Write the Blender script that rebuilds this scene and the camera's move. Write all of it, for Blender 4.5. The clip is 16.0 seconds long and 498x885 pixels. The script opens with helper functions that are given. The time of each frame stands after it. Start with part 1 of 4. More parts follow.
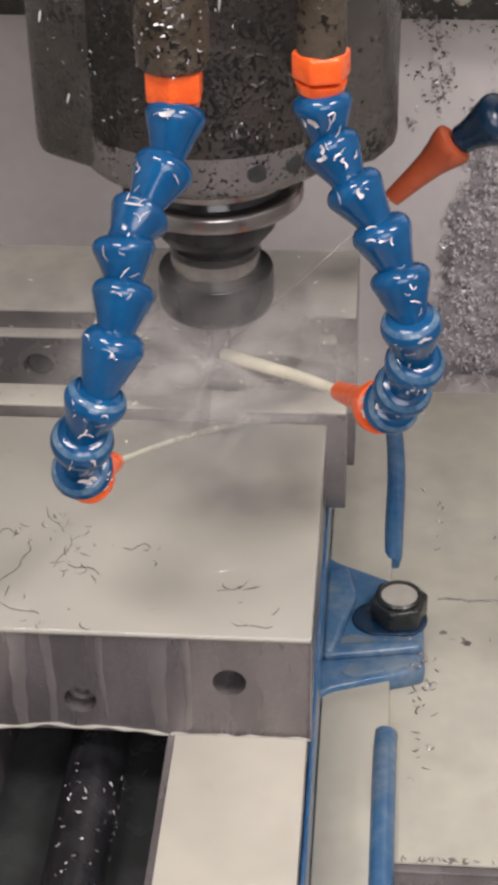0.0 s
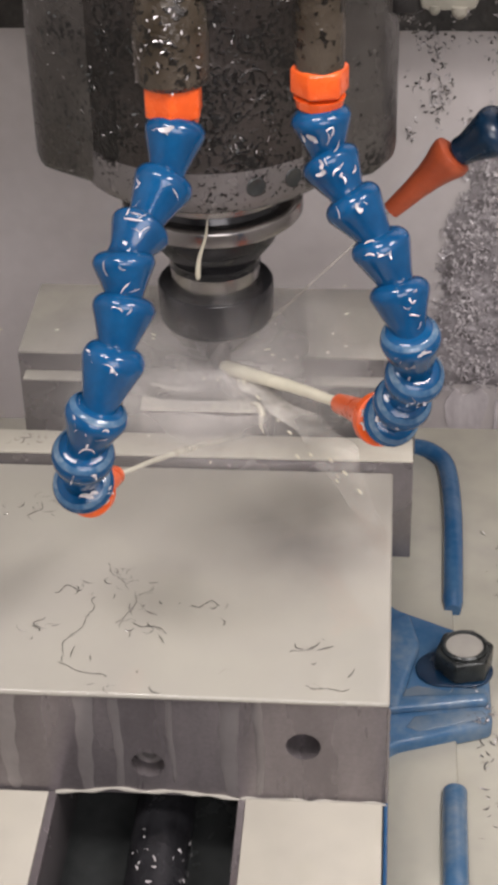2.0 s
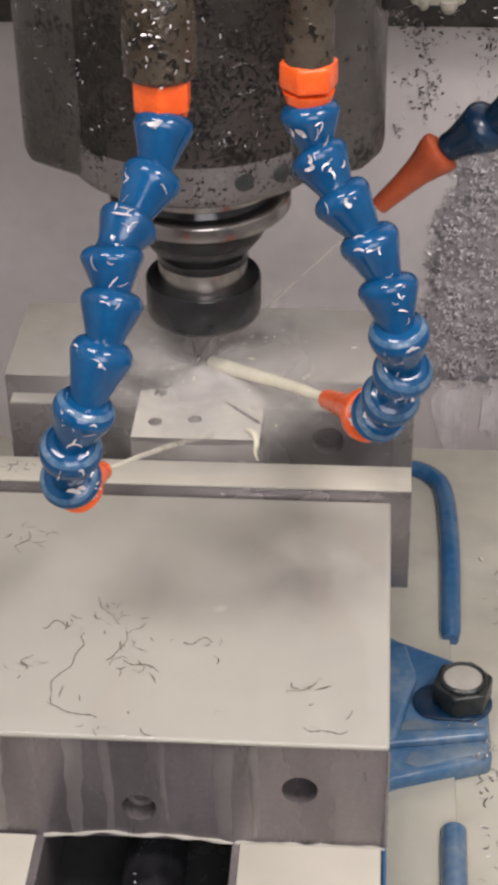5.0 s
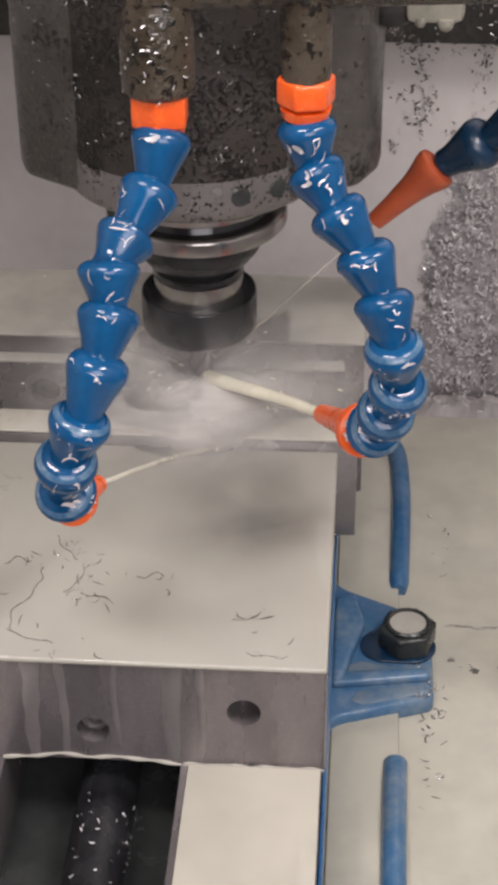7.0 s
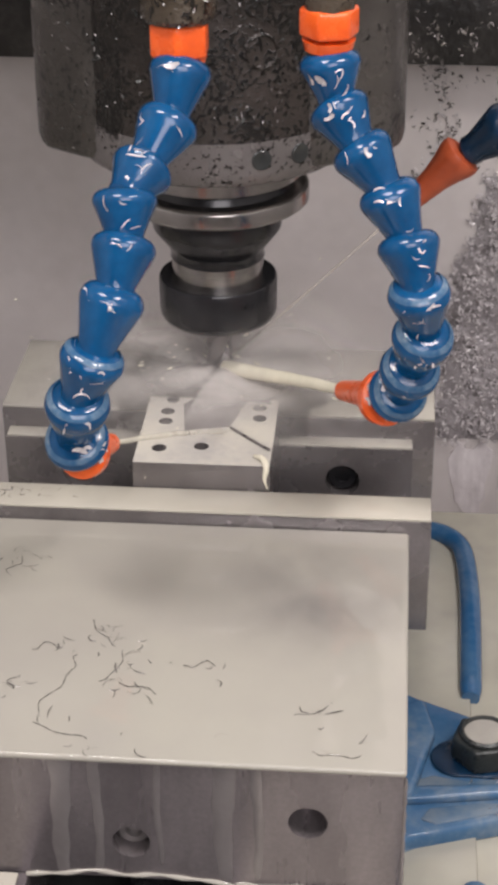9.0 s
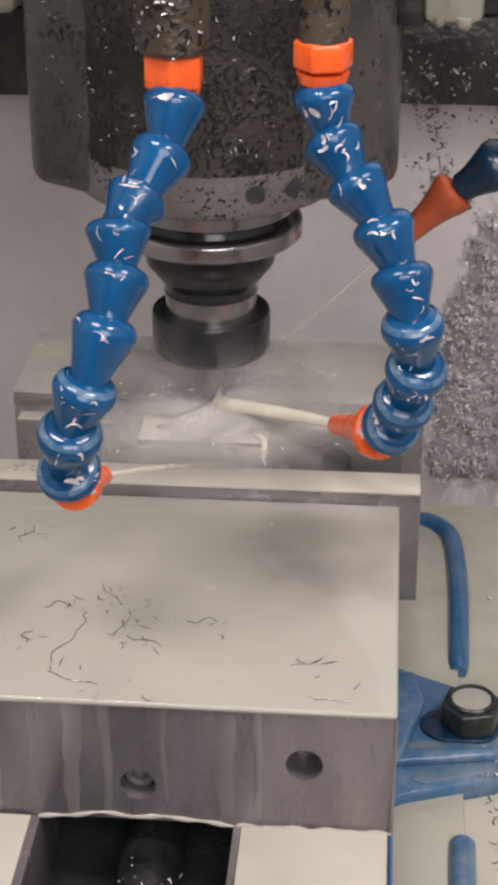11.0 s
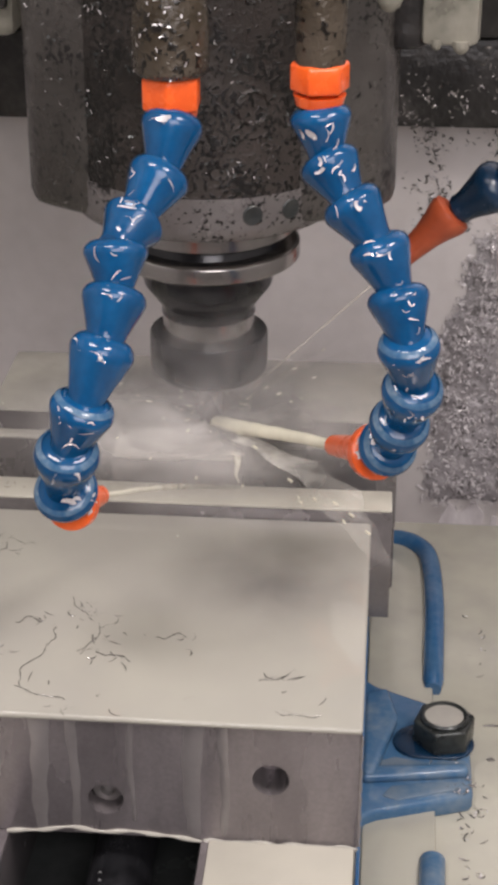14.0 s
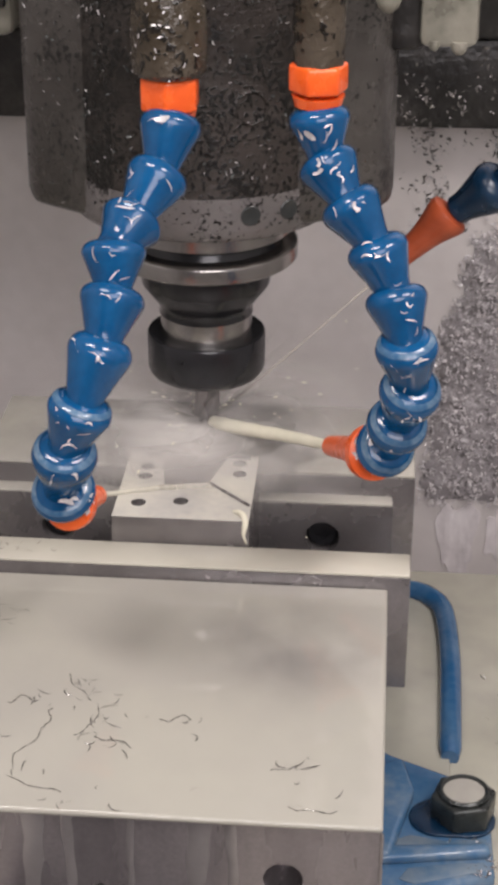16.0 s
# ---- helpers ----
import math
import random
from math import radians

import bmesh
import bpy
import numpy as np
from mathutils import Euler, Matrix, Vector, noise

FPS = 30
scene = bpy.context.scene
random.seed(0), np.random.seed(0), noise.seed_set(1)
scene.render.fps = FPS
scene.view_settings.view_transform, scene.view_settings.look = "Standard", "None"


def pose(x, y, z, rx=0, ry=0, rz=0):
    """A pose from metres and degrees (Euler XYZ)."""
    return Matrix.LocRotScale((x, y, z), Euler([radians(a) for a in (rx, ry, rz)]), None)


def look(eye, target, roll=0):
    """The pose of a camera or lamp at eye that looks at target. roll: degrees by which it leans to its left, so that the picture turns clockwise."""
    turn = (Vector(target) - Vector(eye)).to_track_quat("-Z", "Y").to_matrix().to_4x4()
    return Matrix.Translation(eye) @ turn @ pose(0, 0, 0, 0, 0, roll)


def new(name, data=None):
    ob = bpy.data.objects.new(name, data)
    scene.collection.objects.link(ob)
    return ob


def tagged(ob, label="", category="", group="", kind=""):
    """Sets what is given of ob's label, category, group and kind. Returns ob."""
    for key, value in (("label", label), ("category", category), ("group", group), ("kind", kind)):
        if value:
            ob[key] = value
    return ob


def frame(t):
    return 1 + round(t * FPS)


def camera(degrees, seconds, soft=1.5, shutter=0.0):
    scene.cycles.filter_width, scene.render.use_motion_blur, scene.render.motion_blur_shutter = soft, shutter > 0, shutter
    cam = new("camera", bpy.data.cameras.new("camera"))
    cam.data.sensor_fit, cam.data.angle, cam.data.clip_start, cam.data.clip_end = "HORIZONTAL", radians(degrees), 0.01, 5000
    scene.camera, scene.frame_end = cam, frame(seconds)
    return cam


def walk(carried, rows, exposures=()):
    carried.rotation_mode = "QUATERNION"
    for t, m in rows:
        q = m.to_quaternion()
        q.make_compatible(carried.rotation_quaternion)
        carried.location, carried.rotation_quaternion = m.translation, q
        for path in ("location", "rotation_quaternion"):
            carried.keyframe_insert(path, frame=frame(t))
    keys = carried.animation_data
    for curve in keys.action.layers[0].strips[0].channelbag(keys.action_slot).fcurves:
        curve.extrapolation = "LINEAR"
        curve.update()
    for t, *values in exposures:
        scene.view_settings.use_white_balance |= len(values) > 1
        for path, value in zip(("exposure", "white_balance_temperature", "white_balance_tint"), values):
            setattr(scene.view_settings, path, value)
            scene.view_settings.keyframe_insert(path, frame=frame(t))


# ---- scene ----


def stand(x, y, z, turn, tilt, lean):
    """Camera pose: turn about the upright, tilt up from straight down, lean about its own axis (degrees)."""
    return pose(x, y, z, tilt, 0, turn) @ pose(0, 0, 0, 0, 0, lean)


cam = camera(16.114, 16.0, soft=4.4)
walk(cam, [
    (0.0, stand(0.0609, -0.5557, 0.3183, 5.17, 55.19, -1.30)),
    (0.5, stand(0.0605, -0.5548, 0.3217, 5.17, 55.26, -1.36)),
    (1.0, stand(0.0603, -0.5555, 0.3209, 5.09, 55.42, -1.43)),
    (1.5, stand(0.0608, -0.5555, 0.3209, 5.21, 55.38, -1.46)),
    (2.0, stand(0.0611, -0.5559, 0.3210, 5.20, 55.40, -1.56)),
    (2.5, stand(0.0614, -0.5552, 0.3210, 5.23, 55.34, -1.57)),
    (3.0, stand(0.0614, -0.5550, 0.3205, 5.13, 55.25, -1.54)),
    (3.5, stand(0.0598, -0.5551, 0.3201, 4.80, 55.10, -1.33)),
    (4.0, stand(0.0601, -0.5548, 0.3201, 4.71, 55.03, -1.34)),
    (6.5, stand(0.0600, -0.5559, 0.3209, 4.38, 55.71, -0.58)),
    (7.0, stand(0.0593, -0.5555, 0.3213, 4.29, 55.66, -0.56)),
    (7.5, stand(0.0587, -0.5561, 0.3211, 4.20, 55.75, -0.39)),
    (8.0, stand(0.0585, -0.5602, 0.3163, 4.43, 55.85, -0.35)),
    (8.1, stand(0.0599, -0.5667, 0.3113, 5.92, 56.77, -0.78)),
    (8.2, stand(0.0605, -0.5703, 0.3047, 6.78, 58.78, -2.38)),
    (8.4, stand(0.0611, -0.5720, 0.2882, 7.20, 62.21, -2.11)),
    (8.5, stand(0.0583, -0.5717, 0.2750, 6.76, 61.89, -1.37)),
    (8.7, stand(0.0605, -0.5706, 0.2688, 6.37, 60.95, -1.10)),
    (9.0, stand(0.0604, -0.5697, 0.2603, 5.00, 60.71, -0.42)),
    (9.5, stand(0.0598, -0.5703, 0.2561, 4.88, 61.33, -0.41)),
    (10.0, stand(0.0602, -0.5701, 0.2549, 4.81, 61.84, -0.27)),
    (12.5, stand(0.0597, -0.5709, 0.2569, 4.62, 62.74, 0.02)),
    (13.0, stand(0.0610, -0.5710, 0.2553, 4.70, 62.98, -0.00)),
    (13.5, stand(0.0618, -0.5717, 0.2569, 4.74, 62.86, -0.00)),
    (14.0, stand(0.0613, -0.5717, 0.2559, 4.70, 62.96, 0.01)),
    (14.5, stand(0.0610, -0.5716, 0.2563, 4.59, 62.91, 0.03)),
    (15.0, stand(0.0611, -0.5713, 0.2574, 4.59, 62.79, 0.04)),
    (15.5, stand(0.0613, -0.5722, 0.2559, 4.57, 62.96, -0.03)),
    (16.0, stand(0.0607, -0.5716, 0.2564, 4.54, 62.92, 0.21)),
])

# ---- light ----
world = bpy.data.worlds.new("machine_interior")
scene.world = world
world.use_nodes = True
world.node_tree.nodes["Background"].inputs[0].default_value = (0.80, 0.78, 0.80, 1)
world.node_tree.nodes["Background"].inputs[1].default_value = 0.03


def area_lamp(name, at, to, sx, sy, watts, colour):
    data = bpy.data.lights.new(name, "AREA")
    data.shape, data.size, data.size_y, data.energy, data.color = "RECTANGLE", sx, sy, watts, colour
    ob = new(name, data)
    ob.matrix_world = look(at, to)
    return ob


# two work lights above the door side of the machine and an added, unseen soft fill in front
area_lamp("work_light", (-0.19, -0.34, 0.66), (0, 0.10, -0.08), 0.30, 0.12, 3.7, (1.0, 0.93, 0.92))
area_lamp("work_light", (0.38, -0.34, 0.64), (0.02, 0.10, -0.08), 0.30, 0.12, 4.2, (1.0, 0.93, 0.92))
area_lamp("front_fill", (0.19, -0.92, 0.54), (0, 0.05, -0.05), 0.62, 0.6, 8.8, (1.0, 0.94, 0.96))
scene.view_settings.exposure = -0.28

# ---- materials ----


def material(name, colours, scale=40.0, rough=(0.3, 0.5), metal=0.0, bump=0.0, fine=400.0, detail=5.0, coat=0.0,
             stops=None, stretch=(1, 1, 1), random_tint=0.0, bump_scale=None):
    """A surface whose colour wanders through colours by two scales of noise (per metre), with grain and relief."""
    m = bpy.data.materials.new(name)
    m.use_nodes = True
    nt = m.node_tree
    b = nt.nodes["Principled BSDF"]
    co = nt.nodes.new("ShaderNodeTexCoord")
    mp = nt.nodes.new("ShaderNodeMapping")
    mp.inputs["Scale"].default_value = stretch
    nt.links.new(co.outputs["Object"], mp.inputs["Vector"])
    big = nt.nodes.new("ShaderNodeTexNoise")
    big.inputs["Scale"].default_value, big.inputs["Detail"].default_value = scale, detail
    big.inputs["Roughness"].default_value = 0.6
    small = nt.nodes.new("ShaderNodeTexNoise")
    small.inputs["Scale"].default_value, small.inputs["Detail"].default_value = fine, 3.0
    nt.links.new(mp.outputs[0], big.inputs["Vector"])
    nt.links.new(co.outputs["Object"], small.inputs["Vector"])
    mix = nt.nodes.new("ShaderNodeMath")
    mix.operation = "MULTIPLY_ADD"
    nt.links.new(small.outputs["Fac"], mix.inputs[0])
    mix.inputs[1].default_value = 0.22
    nt.links.new(big.outputs["Fac"], mix.inputs[2])
    ramp = nt.nodes.new("ShaderNodeValToRGB")
    n = len(colours)
    stops = stops or [0.38 + 0.46 * i / max(1, n - 1) for i in range(n)]
    while len(ramp.color_ramp.elements) < n:
        ramp.color_ramp.elements.new(0.5)
    for e, c, s in zip(ramp.color_ramp.elements, colours, stops):
        e.position, e.color = s, (*c, 1)
    nt.links.new(mix.outputs[0], ramp.inputs[0])
    if random_tint:
        info = nt.nodes.new("ShaderNodeObjectInfo")
        hsv = nt.nodes.new("ShaderNodeHueSaturation")
        rng = nt.nodes.new("ShaderNodeMapRange")
        rng.inputs["To Min"].default_value, rng.inputs["To Max"].default_value = 1 - random_tint, 1 + random_tint
        nt.links.new(info.outputs["Random"], rng.inputs["Value"])
        nt.links.new(rng.outputs[0], hsv.inputs["Value"])
        nt.links.new(ramp.outputs[0], hsv.inputs["Color"])
        nt.links.new(hsv.outputs[0], b.inputs["Base Color"])
    else:
        nt.links.new(ramp.outputs[0], b.inputs["Base Color"])
    rr = nt.nodes.new("ShaderNodeMapRange")
    rr.inputs["From Min"].default_value, rr.inputs["From Max"].default_value = 0.3, 0.7
    rr.inputs["To Min"].default_value, rr.inputs["To Max"].default_value = rough
    nt.links.new(big.outputs["Fac"], rr.inputs["Value"])
    nt.links.new(rr.outputs[0], b.inputs["Roughness"])
    b.inputs["Metallic"].default_value = metal
    b.inputs["Coat Weight"].default_value = coat
    b.inputs["Coat Roughness"].default_value = 0.06
    if bump:
        bp = nt.nodes.new("ShaderNodeBump")
        bp.inputs["Strength"].default_value, bp.inputs["Distance"].default_value = bump, 0.001
        nt.links.new((small if bump_scale is None else big).outputs["Fac"], bp.inputs["Height"])
        nt.links.new(bp.outputs[0], b.inputs["Normal"])
    return m


def speckled(name, base, speck, level, rough=(0.18, 0.42), metal=0.0, bump=0.5, size=420.0, wash=14.0):
    """Paint or casting under grime: a slow drift between base colours, with hard dark specks that come in swarms."""
    m = bpy.data.materials.new(name)
    m.use_nodes = True
    nt = m.node_tree
    b = nt.nodes["Principled BSDF"]
    co = nt.nodes.new("ShaderNodeTexCoord")
    fields = []
    for scale, detail in ((wash, 4.0), (wash * 3.4, 3.0), (size, 3.0)):
        n = nt.nodes.new("ShaderNodeTexNoise")
        n.inputs["Scale"].default_value, n.inputs["Detail"].default_value = scale, detail
        n.inputs["Roughness"].default_value = 0.62
        nt.links.new(co.outputs["Object"], n.inputs["Vector"])
        fields.append(n.outputs["Fac"])
    slow, swarm, fine = fields
    ramp = nt.nodes.new("ShaderNodeValToRGB")
    ramp.color_ramp.elements[0].position, ramp.color_ramp.elements[1].position = 0.36, 0.66
    ramp.color_ramp.elements[0].color, ramp.color_ramp.elements[1].color = (*base[0], 1), (*base[1], 1)
    nt.links.new(slow, ramp.inputs[0])
    add = nt.nodes.new("ShaderNodeMath")
    add.operation = "MULTIPLY_ADD"
    nt.links.new(swarm, add.inputs[0])
    add.inputs[1].default_value = 0.75
    nt.links.new(fine, add.inputs[2])
    edge = nt.nodes.new("ShaderNodeMapRange")
    edge.interpolation_type = "SMOOTHSTEP"
    edge.inputs["From Min"].default_value, edge.inputs["From Max"].default_value = level, level + 0.07
    nt.links.new(add.outputs[0], edge.inputs["Value"])
    mix = nt.nodes.new("ShaderNodeMix")
    mix.data_type = "RGBA"
    nt.links.new(edge.outputs[0], mix.inputs["Factor"])
    nt.links.new(ramp.outputs[0], mix.inputs["A"])
    mix.inputs["B"].default_value = (*speck, 1)
    nt.links.new(mix.outputs["Result"], b.inputs["Base Color"])
    rr = nt.nodes.new("ShaderNodeMapRange")
    rr.inputs["From Min"].default_value, rr.inputs["From Max"].default_value = 0.35, 0.65
    rr.inputs["To Min"].default_value, rr.inputs["To Max"].default_value = rough
    nt.links.new(swarm, rr.inputs["Value"])
    nt.links.new(rr.outputs[0], b.inputs["Roughness"])
    b.inputs["Metallic"].default_value = metal
    bp = nt.nodes.new("ShaderNodeBump")
    bp.inputs["Strength"].default_value, bp.inputs["Distance"].default_value = bump, 0.001
    nt.links.new(add.outputs[0], bp.inputs["Height"])
    nt.links.new(bp.outputs[0], b.inputs["Normal"])
    return m


MILKY = [(0.23, 0.212, 0.208), (0.335, 0.318, 0.285), (0.43, 0.41, 0.355)]
M = {
    "film": material("milky_coolant_film", [(0.335, 0.319, 0.285), (0.350, 0.334, 0.294), (0.378, 0.363, 0.312)], 11, (0.02, 0.06), 0, 0.03, 60, 3.0, stops=[0.42, 0.58, 0.80], bump_scale=1),
    "pool": material("milky_coolant_pool", MILKY, 16, (0.05, 0.16), 0, 0.22, 90, 4.0, stops=[0.36, 0.52, 0.72], bump_scale=1),
    "table_pool": material("milky_table_coolant", [(0.285, 0.272, 0.245), (0.37, 0.356, 0.302), (0.44, 0.423, 0.35)], 16, (0.05, 0.16), 0, 0.16, 90, 4.0, stops=[0.34, 0.5, 0.72], bump_scale=1),
    "thin_wash": material("thin_coolant_wash", [(0.035, 0.10, 0.20), (0.085, 0.15, 0.23), (0.16, 0.205, 0.25)], 40, (0.06, 0.18), 0, 0.1, 200, stops=[0.36, 0.5, 0.66]),
    "washed_blue": material("blue_enamel_under_coolant", [(0.018, 0.085, 0.20), (0.055, 0.13, 0.235), (0.19, 0.235, 0.275)], 26, (0.08, 0.2), 0, 0.1, 300, stops=[0.44, 0.62, 0.84]),
    "run": material("thin_coolant_run", [(0.165, 0.150, 0.149), (0.25, 0.23, 0.226)], 40, (0.14, 0.28), 0.35, 0.1, 300),
    "thick": material("thick_milky_coolant", [(0.40, 0.378, 0.325), (0.47, 0.446, 0.38), (0.52, 0.496, 0.415)], 14, (0.06, 0.18), 0, 0.15, 90, 3.0, bump_scale=1),
    "jet": material("coolant_stream", [(0.66, 0.63, 0.50), (0.78, 0.74, 0.60)], 120, (0.08, 0.2), 0, 0.3, 300),
    "wet_steel": material("wet_ground_steel", [(0.115, 0.102, 0.105), (0.185, 0.166, 0.170), (0.275, 0.247, 0.250)], 22, (0.16, 0.36), 0.55, 0.06, 900,
                          stretch=(1.6, 1.0, 0.35)),
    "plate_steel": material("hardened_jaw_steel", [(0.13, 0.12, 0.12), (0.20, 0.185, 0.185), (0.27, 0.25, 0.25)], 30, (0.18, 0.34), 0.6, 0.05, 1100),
    "turned_steel": material("turned_tool_steel", [(0.30, 0.285, 0.275), (0.42, 0.40, 0.385)], 90, (0.17, 0.26), 0.95, 0.03, 1500),
    "dull_steel": material("dull_wet_steel", [(0.14, 0.13, 0.125), (0.24, 0.225, 0.22)], 60, (0.25, 0.4), 0.5, 0.1, 600),
    "black_steel": material("blackened_steel", [(0.014, 0.014, 0.016), (0.032, 0.032, 0.035)], 80, (0.13, 0.22), 0.3, 0.03, 1500),
    "dark_bolt": material("black_oxide_bolt", [(0.014, 0.016, 0.016), (0.05, 0.055, 0.052)], 120, (0.22, 0.4), 0.3, 0.15, 900),
    "blue_paint": material("blue_enamel", [(0.012, 0.080, 0.21), (0.035, 0.115, 0.25), (0.13, 0.20, 0.29)], 22, (0.10, 0.24), 0, 0.08, 300, stops=[0.42, 0.62, 0.90]),
    "blue_plastic": material("blue_hose_plastic", [(0.002, 0.044, 0.125), (0.004, 0.074, 0.20)], 90, (0.08, 0.17), 0, 0.03, 500, coat=0.0, random_tint=0.12),
    # hose blue darkened in its colour for the shade under the spindle head
    "shaded_blue": material("shaded_blue_plastic", [(0.003, 0.014, 0.034), (0.008, 0.034, 0.074)], 90, (0.2, 0.3), 0, 0.05, 500),
    "orange_plastic": material("orange_hose_plastic", [(0.72, 0.085, 0.012), (0.90, 0.14, 0.02)], 100, (0.22, 0.34), 0, 0.05, 600, coat=0.3),
    # darker tone of the orange hose plastic
    "dark_orange": material("dark_orange_plastic", [(0.30, 0.055, 0.02), (0.44, 0.085, 0.03)], 100, (0.3, 0.45), 0, 0.05, 600),
    "casting": speckled("grimy_grey_casting", [(0.011, 0.008, 0.006), (0.046, 0.038, 0.034)], (0.003, 0.0025, 0.002), 0.89, (0.10, 0.30), 0.15, 0.9, 620),
    "casting_band": speckled("washed_grey_casting", [(0.10, 0.090, 0.088), (0.19, 0.175, 0.172)], (0.010, 0.008, 0.008), 0.955, (0.14, 0.32), 0.25, 0.5, 560),
    "casting_panel": speckled("stained_grey_paint", [(0.030, 0.026, 0.023), (0.078, 0.071, 0.065)], (0.006, 0.005, 0.005), 0.945, (0.18, 0.42), 0.0, 0.4, 560),
    "chip_mass": speckled("matted_wet_chips", [(0.30, 0.278, 0.283), (0.45, 0.42, 0.427)], (0.19, 0.175, 0.175), 0.95, (0.10, 0.30), 0.1, 1.0, 420, 30),
    "ring_wash": material("milky_ring_on_plastic", [(0.012, 0.075, 0.18), (0.07, 0.14, 0.23), (0.20, 0.26, 0.31)], 160, (0.08, 0.2), 0, 0.05, 500),
    "pipe": speckled("grimy_coolant_pipe", [(0.024, 0.017, 0.009), (0.075, 0.060, 0.044)], (0.008, 0.006, 0.004), 0.93, (0.08, 0.28), 0.1, 0.8, 420, 40),
    "sheet": material("grey_sheet_metal_guard", [(0.50, 0.465, 0.45), (0.61, 0.57, 0.553), (0.70, 0.655, 0.64)], 6, (0.32, 0.5), 0.1, 0.12, 120),
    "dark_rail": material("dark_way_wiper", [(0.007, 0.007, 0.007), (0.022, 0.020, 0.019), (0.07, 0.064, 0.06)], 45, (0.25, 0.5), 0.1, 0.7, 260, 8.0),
    "fitting": material("grey_cast_fitting", [(0.08, 0.075, 0.06), (0.24, 0.23, 0.19), (0.32, 0.30, 0.25)], 40, (0.2, 0.45), 0.1, 0.3, 260),
    "chip": material("bright_aluminium_chip", [(0.48, 0.45, 0.45), (0.78, 0.75, 0.75)], 200, (0.12, 0.35), 0.2, 0.0, 900),
    "smear": material("pale_wet_smear", [(0.52, 0.48, 0.485), (0.68, 0.635, 0.64), (0.80, 0.76, 0.76)], 70, (0.1, 0.3), 0.0, 0.5, 200, stretch=(1.6, 1, 0.5)),
    "grey_chip": material("wet_grey_chip", [(0.42, 0.39, 0.395), (0.60, 0.56, 0.565)], 300, (0.2, 0.4), 0.0, 0.0, 900),
    "dull_chip": material("wet_dark_chip", [(0.10, 0.092, 0.088), (0.32, 0.30, 0.28)], 300, (0.15, 0.35), 0.5, 0.0, 900),
    "swarf": material("glassy_wet_swarf", [(0.055, 0.050, 0.046), (0.16, 0.148, 0.138), (0.50, 0.48, 0.45)], 260, (0.08, 0.25), 0.3, 0.0, 900),
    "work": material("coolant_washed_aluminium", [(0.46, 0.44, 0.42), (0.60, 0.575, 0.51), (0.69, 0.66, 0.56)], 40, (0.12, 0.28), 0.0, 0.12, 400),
    "cut_face": material("fresh_cut_aluminium", [(0.30, 0.28, 0.275), (0.42, 0.40, 0.39)], 90, (0.12, 0.3), 0.4, 0.1, 900),
    "screw": material("black_oily_screw", [(0.008, 0.008, 0.009), (0.028, 0.028, 0.031)], 70, (0.10, 0.3), 0.2, 0.3, 250),
    "oily": material("black_oily_channel", [(0.016, 0.018, 0.018), (0.045, 0.048, 0.047)], 30, (0.08, 0.3), 0.0, 0.2, 200),
    "enclosure": material("off_white_enclosure_paint", [(0.36, 0.35, 0.34), (0.44, 0.43, 0.42)], 3, (0.4, 0.55), 0, 0.05, 60),
}

# ---- building helpers; lengths in millimetres until a mesh is made ----
MM = 0.001
ORIGIN = {}


def thing(name, at, label, category, group="", kind=""):
    ob = new(name)
    ob.empty_display_size = 0.02
    ob.location = Vector(at) * MM
    ORIGIN[ob] = Vector(at)
    return tagged(ob, label, category, group, kind)


def mesh_of(name, bm, mat, shift=(0, 0, 0), smooth=True, angle=35):
    bmesh.ops.recalc_face_normals(bm, faces=bm.faces)
    bm.transform(Matrix.Scale(MM, 4) @ Matrix.Translation(-Vector(shift)))
    for e in bm.edges:
        if len(e.link_faces) == 2 and e.calc_face_angle(0) > radians(angle):
            e.smooth = False
    for f in bm.faces:
        f.smooth = smooth
    me = bpy.data.meshes.new(name)
    bm.to_mesh(me)
    bm.free()
    for one in (mat if isinstance(mat, (list, tuple)) else [mat]):
        me.materials.append(one)
    return me


def part(name, bm, mat, parent, label="", angle=35):
    """Links a bmesh, drawn in machine millimetres, as one mesh under a thing or a part."""
    top = parent
    while top.parent:
        top = top.parent
    ob = new(name, mesh_of(name, bm, mat, ORIGIN[top], angle=angle))
    ob.parent = parent
    if label:
        tagged(ob, label)
    return ob


def solo(name, bm, mat, at, label, category, kind="", group="", angle=35):
    """A thing that is one mesh."""
    ob = new(name, mesh_of(name, bm, mat, at, angle=angle))
    ob.location = Vector(at) * MM
    ORIGIN[ob] = Vector(at)
    return tagged(ob, label, category, group, kind)


def box(x0, x1, y0, y1, z0, z1, bevel=0.0, segments=2, bm=None):
    own = bmesh.new()
    bmesh.ops.create_cube(own, size=1)
    for v in own.verts:
        v.co = Vector((x0 + (v.co.x + 0.5) * (x1 - x0), y0 + (v.co.y + 0.5) * (y1 - y0), z0 + (v.co.z + 0.5) * (z1 - z0)))
    if bevel:
        bmesh.ops.bevel(own, geom=own.edges[:], offset=bevel, segments=segments, affect="EDGES", profile=0.5)
    return merged(bm, own)


def merged(bm, own):
    if bm is None:
        return own
    me = bpy.data.meshes.new("joined")
    own.to_mesh(me)
    own.free()
    bm.from_mesh(me)
    bpy.data.meshes.remove(me)
    return bm


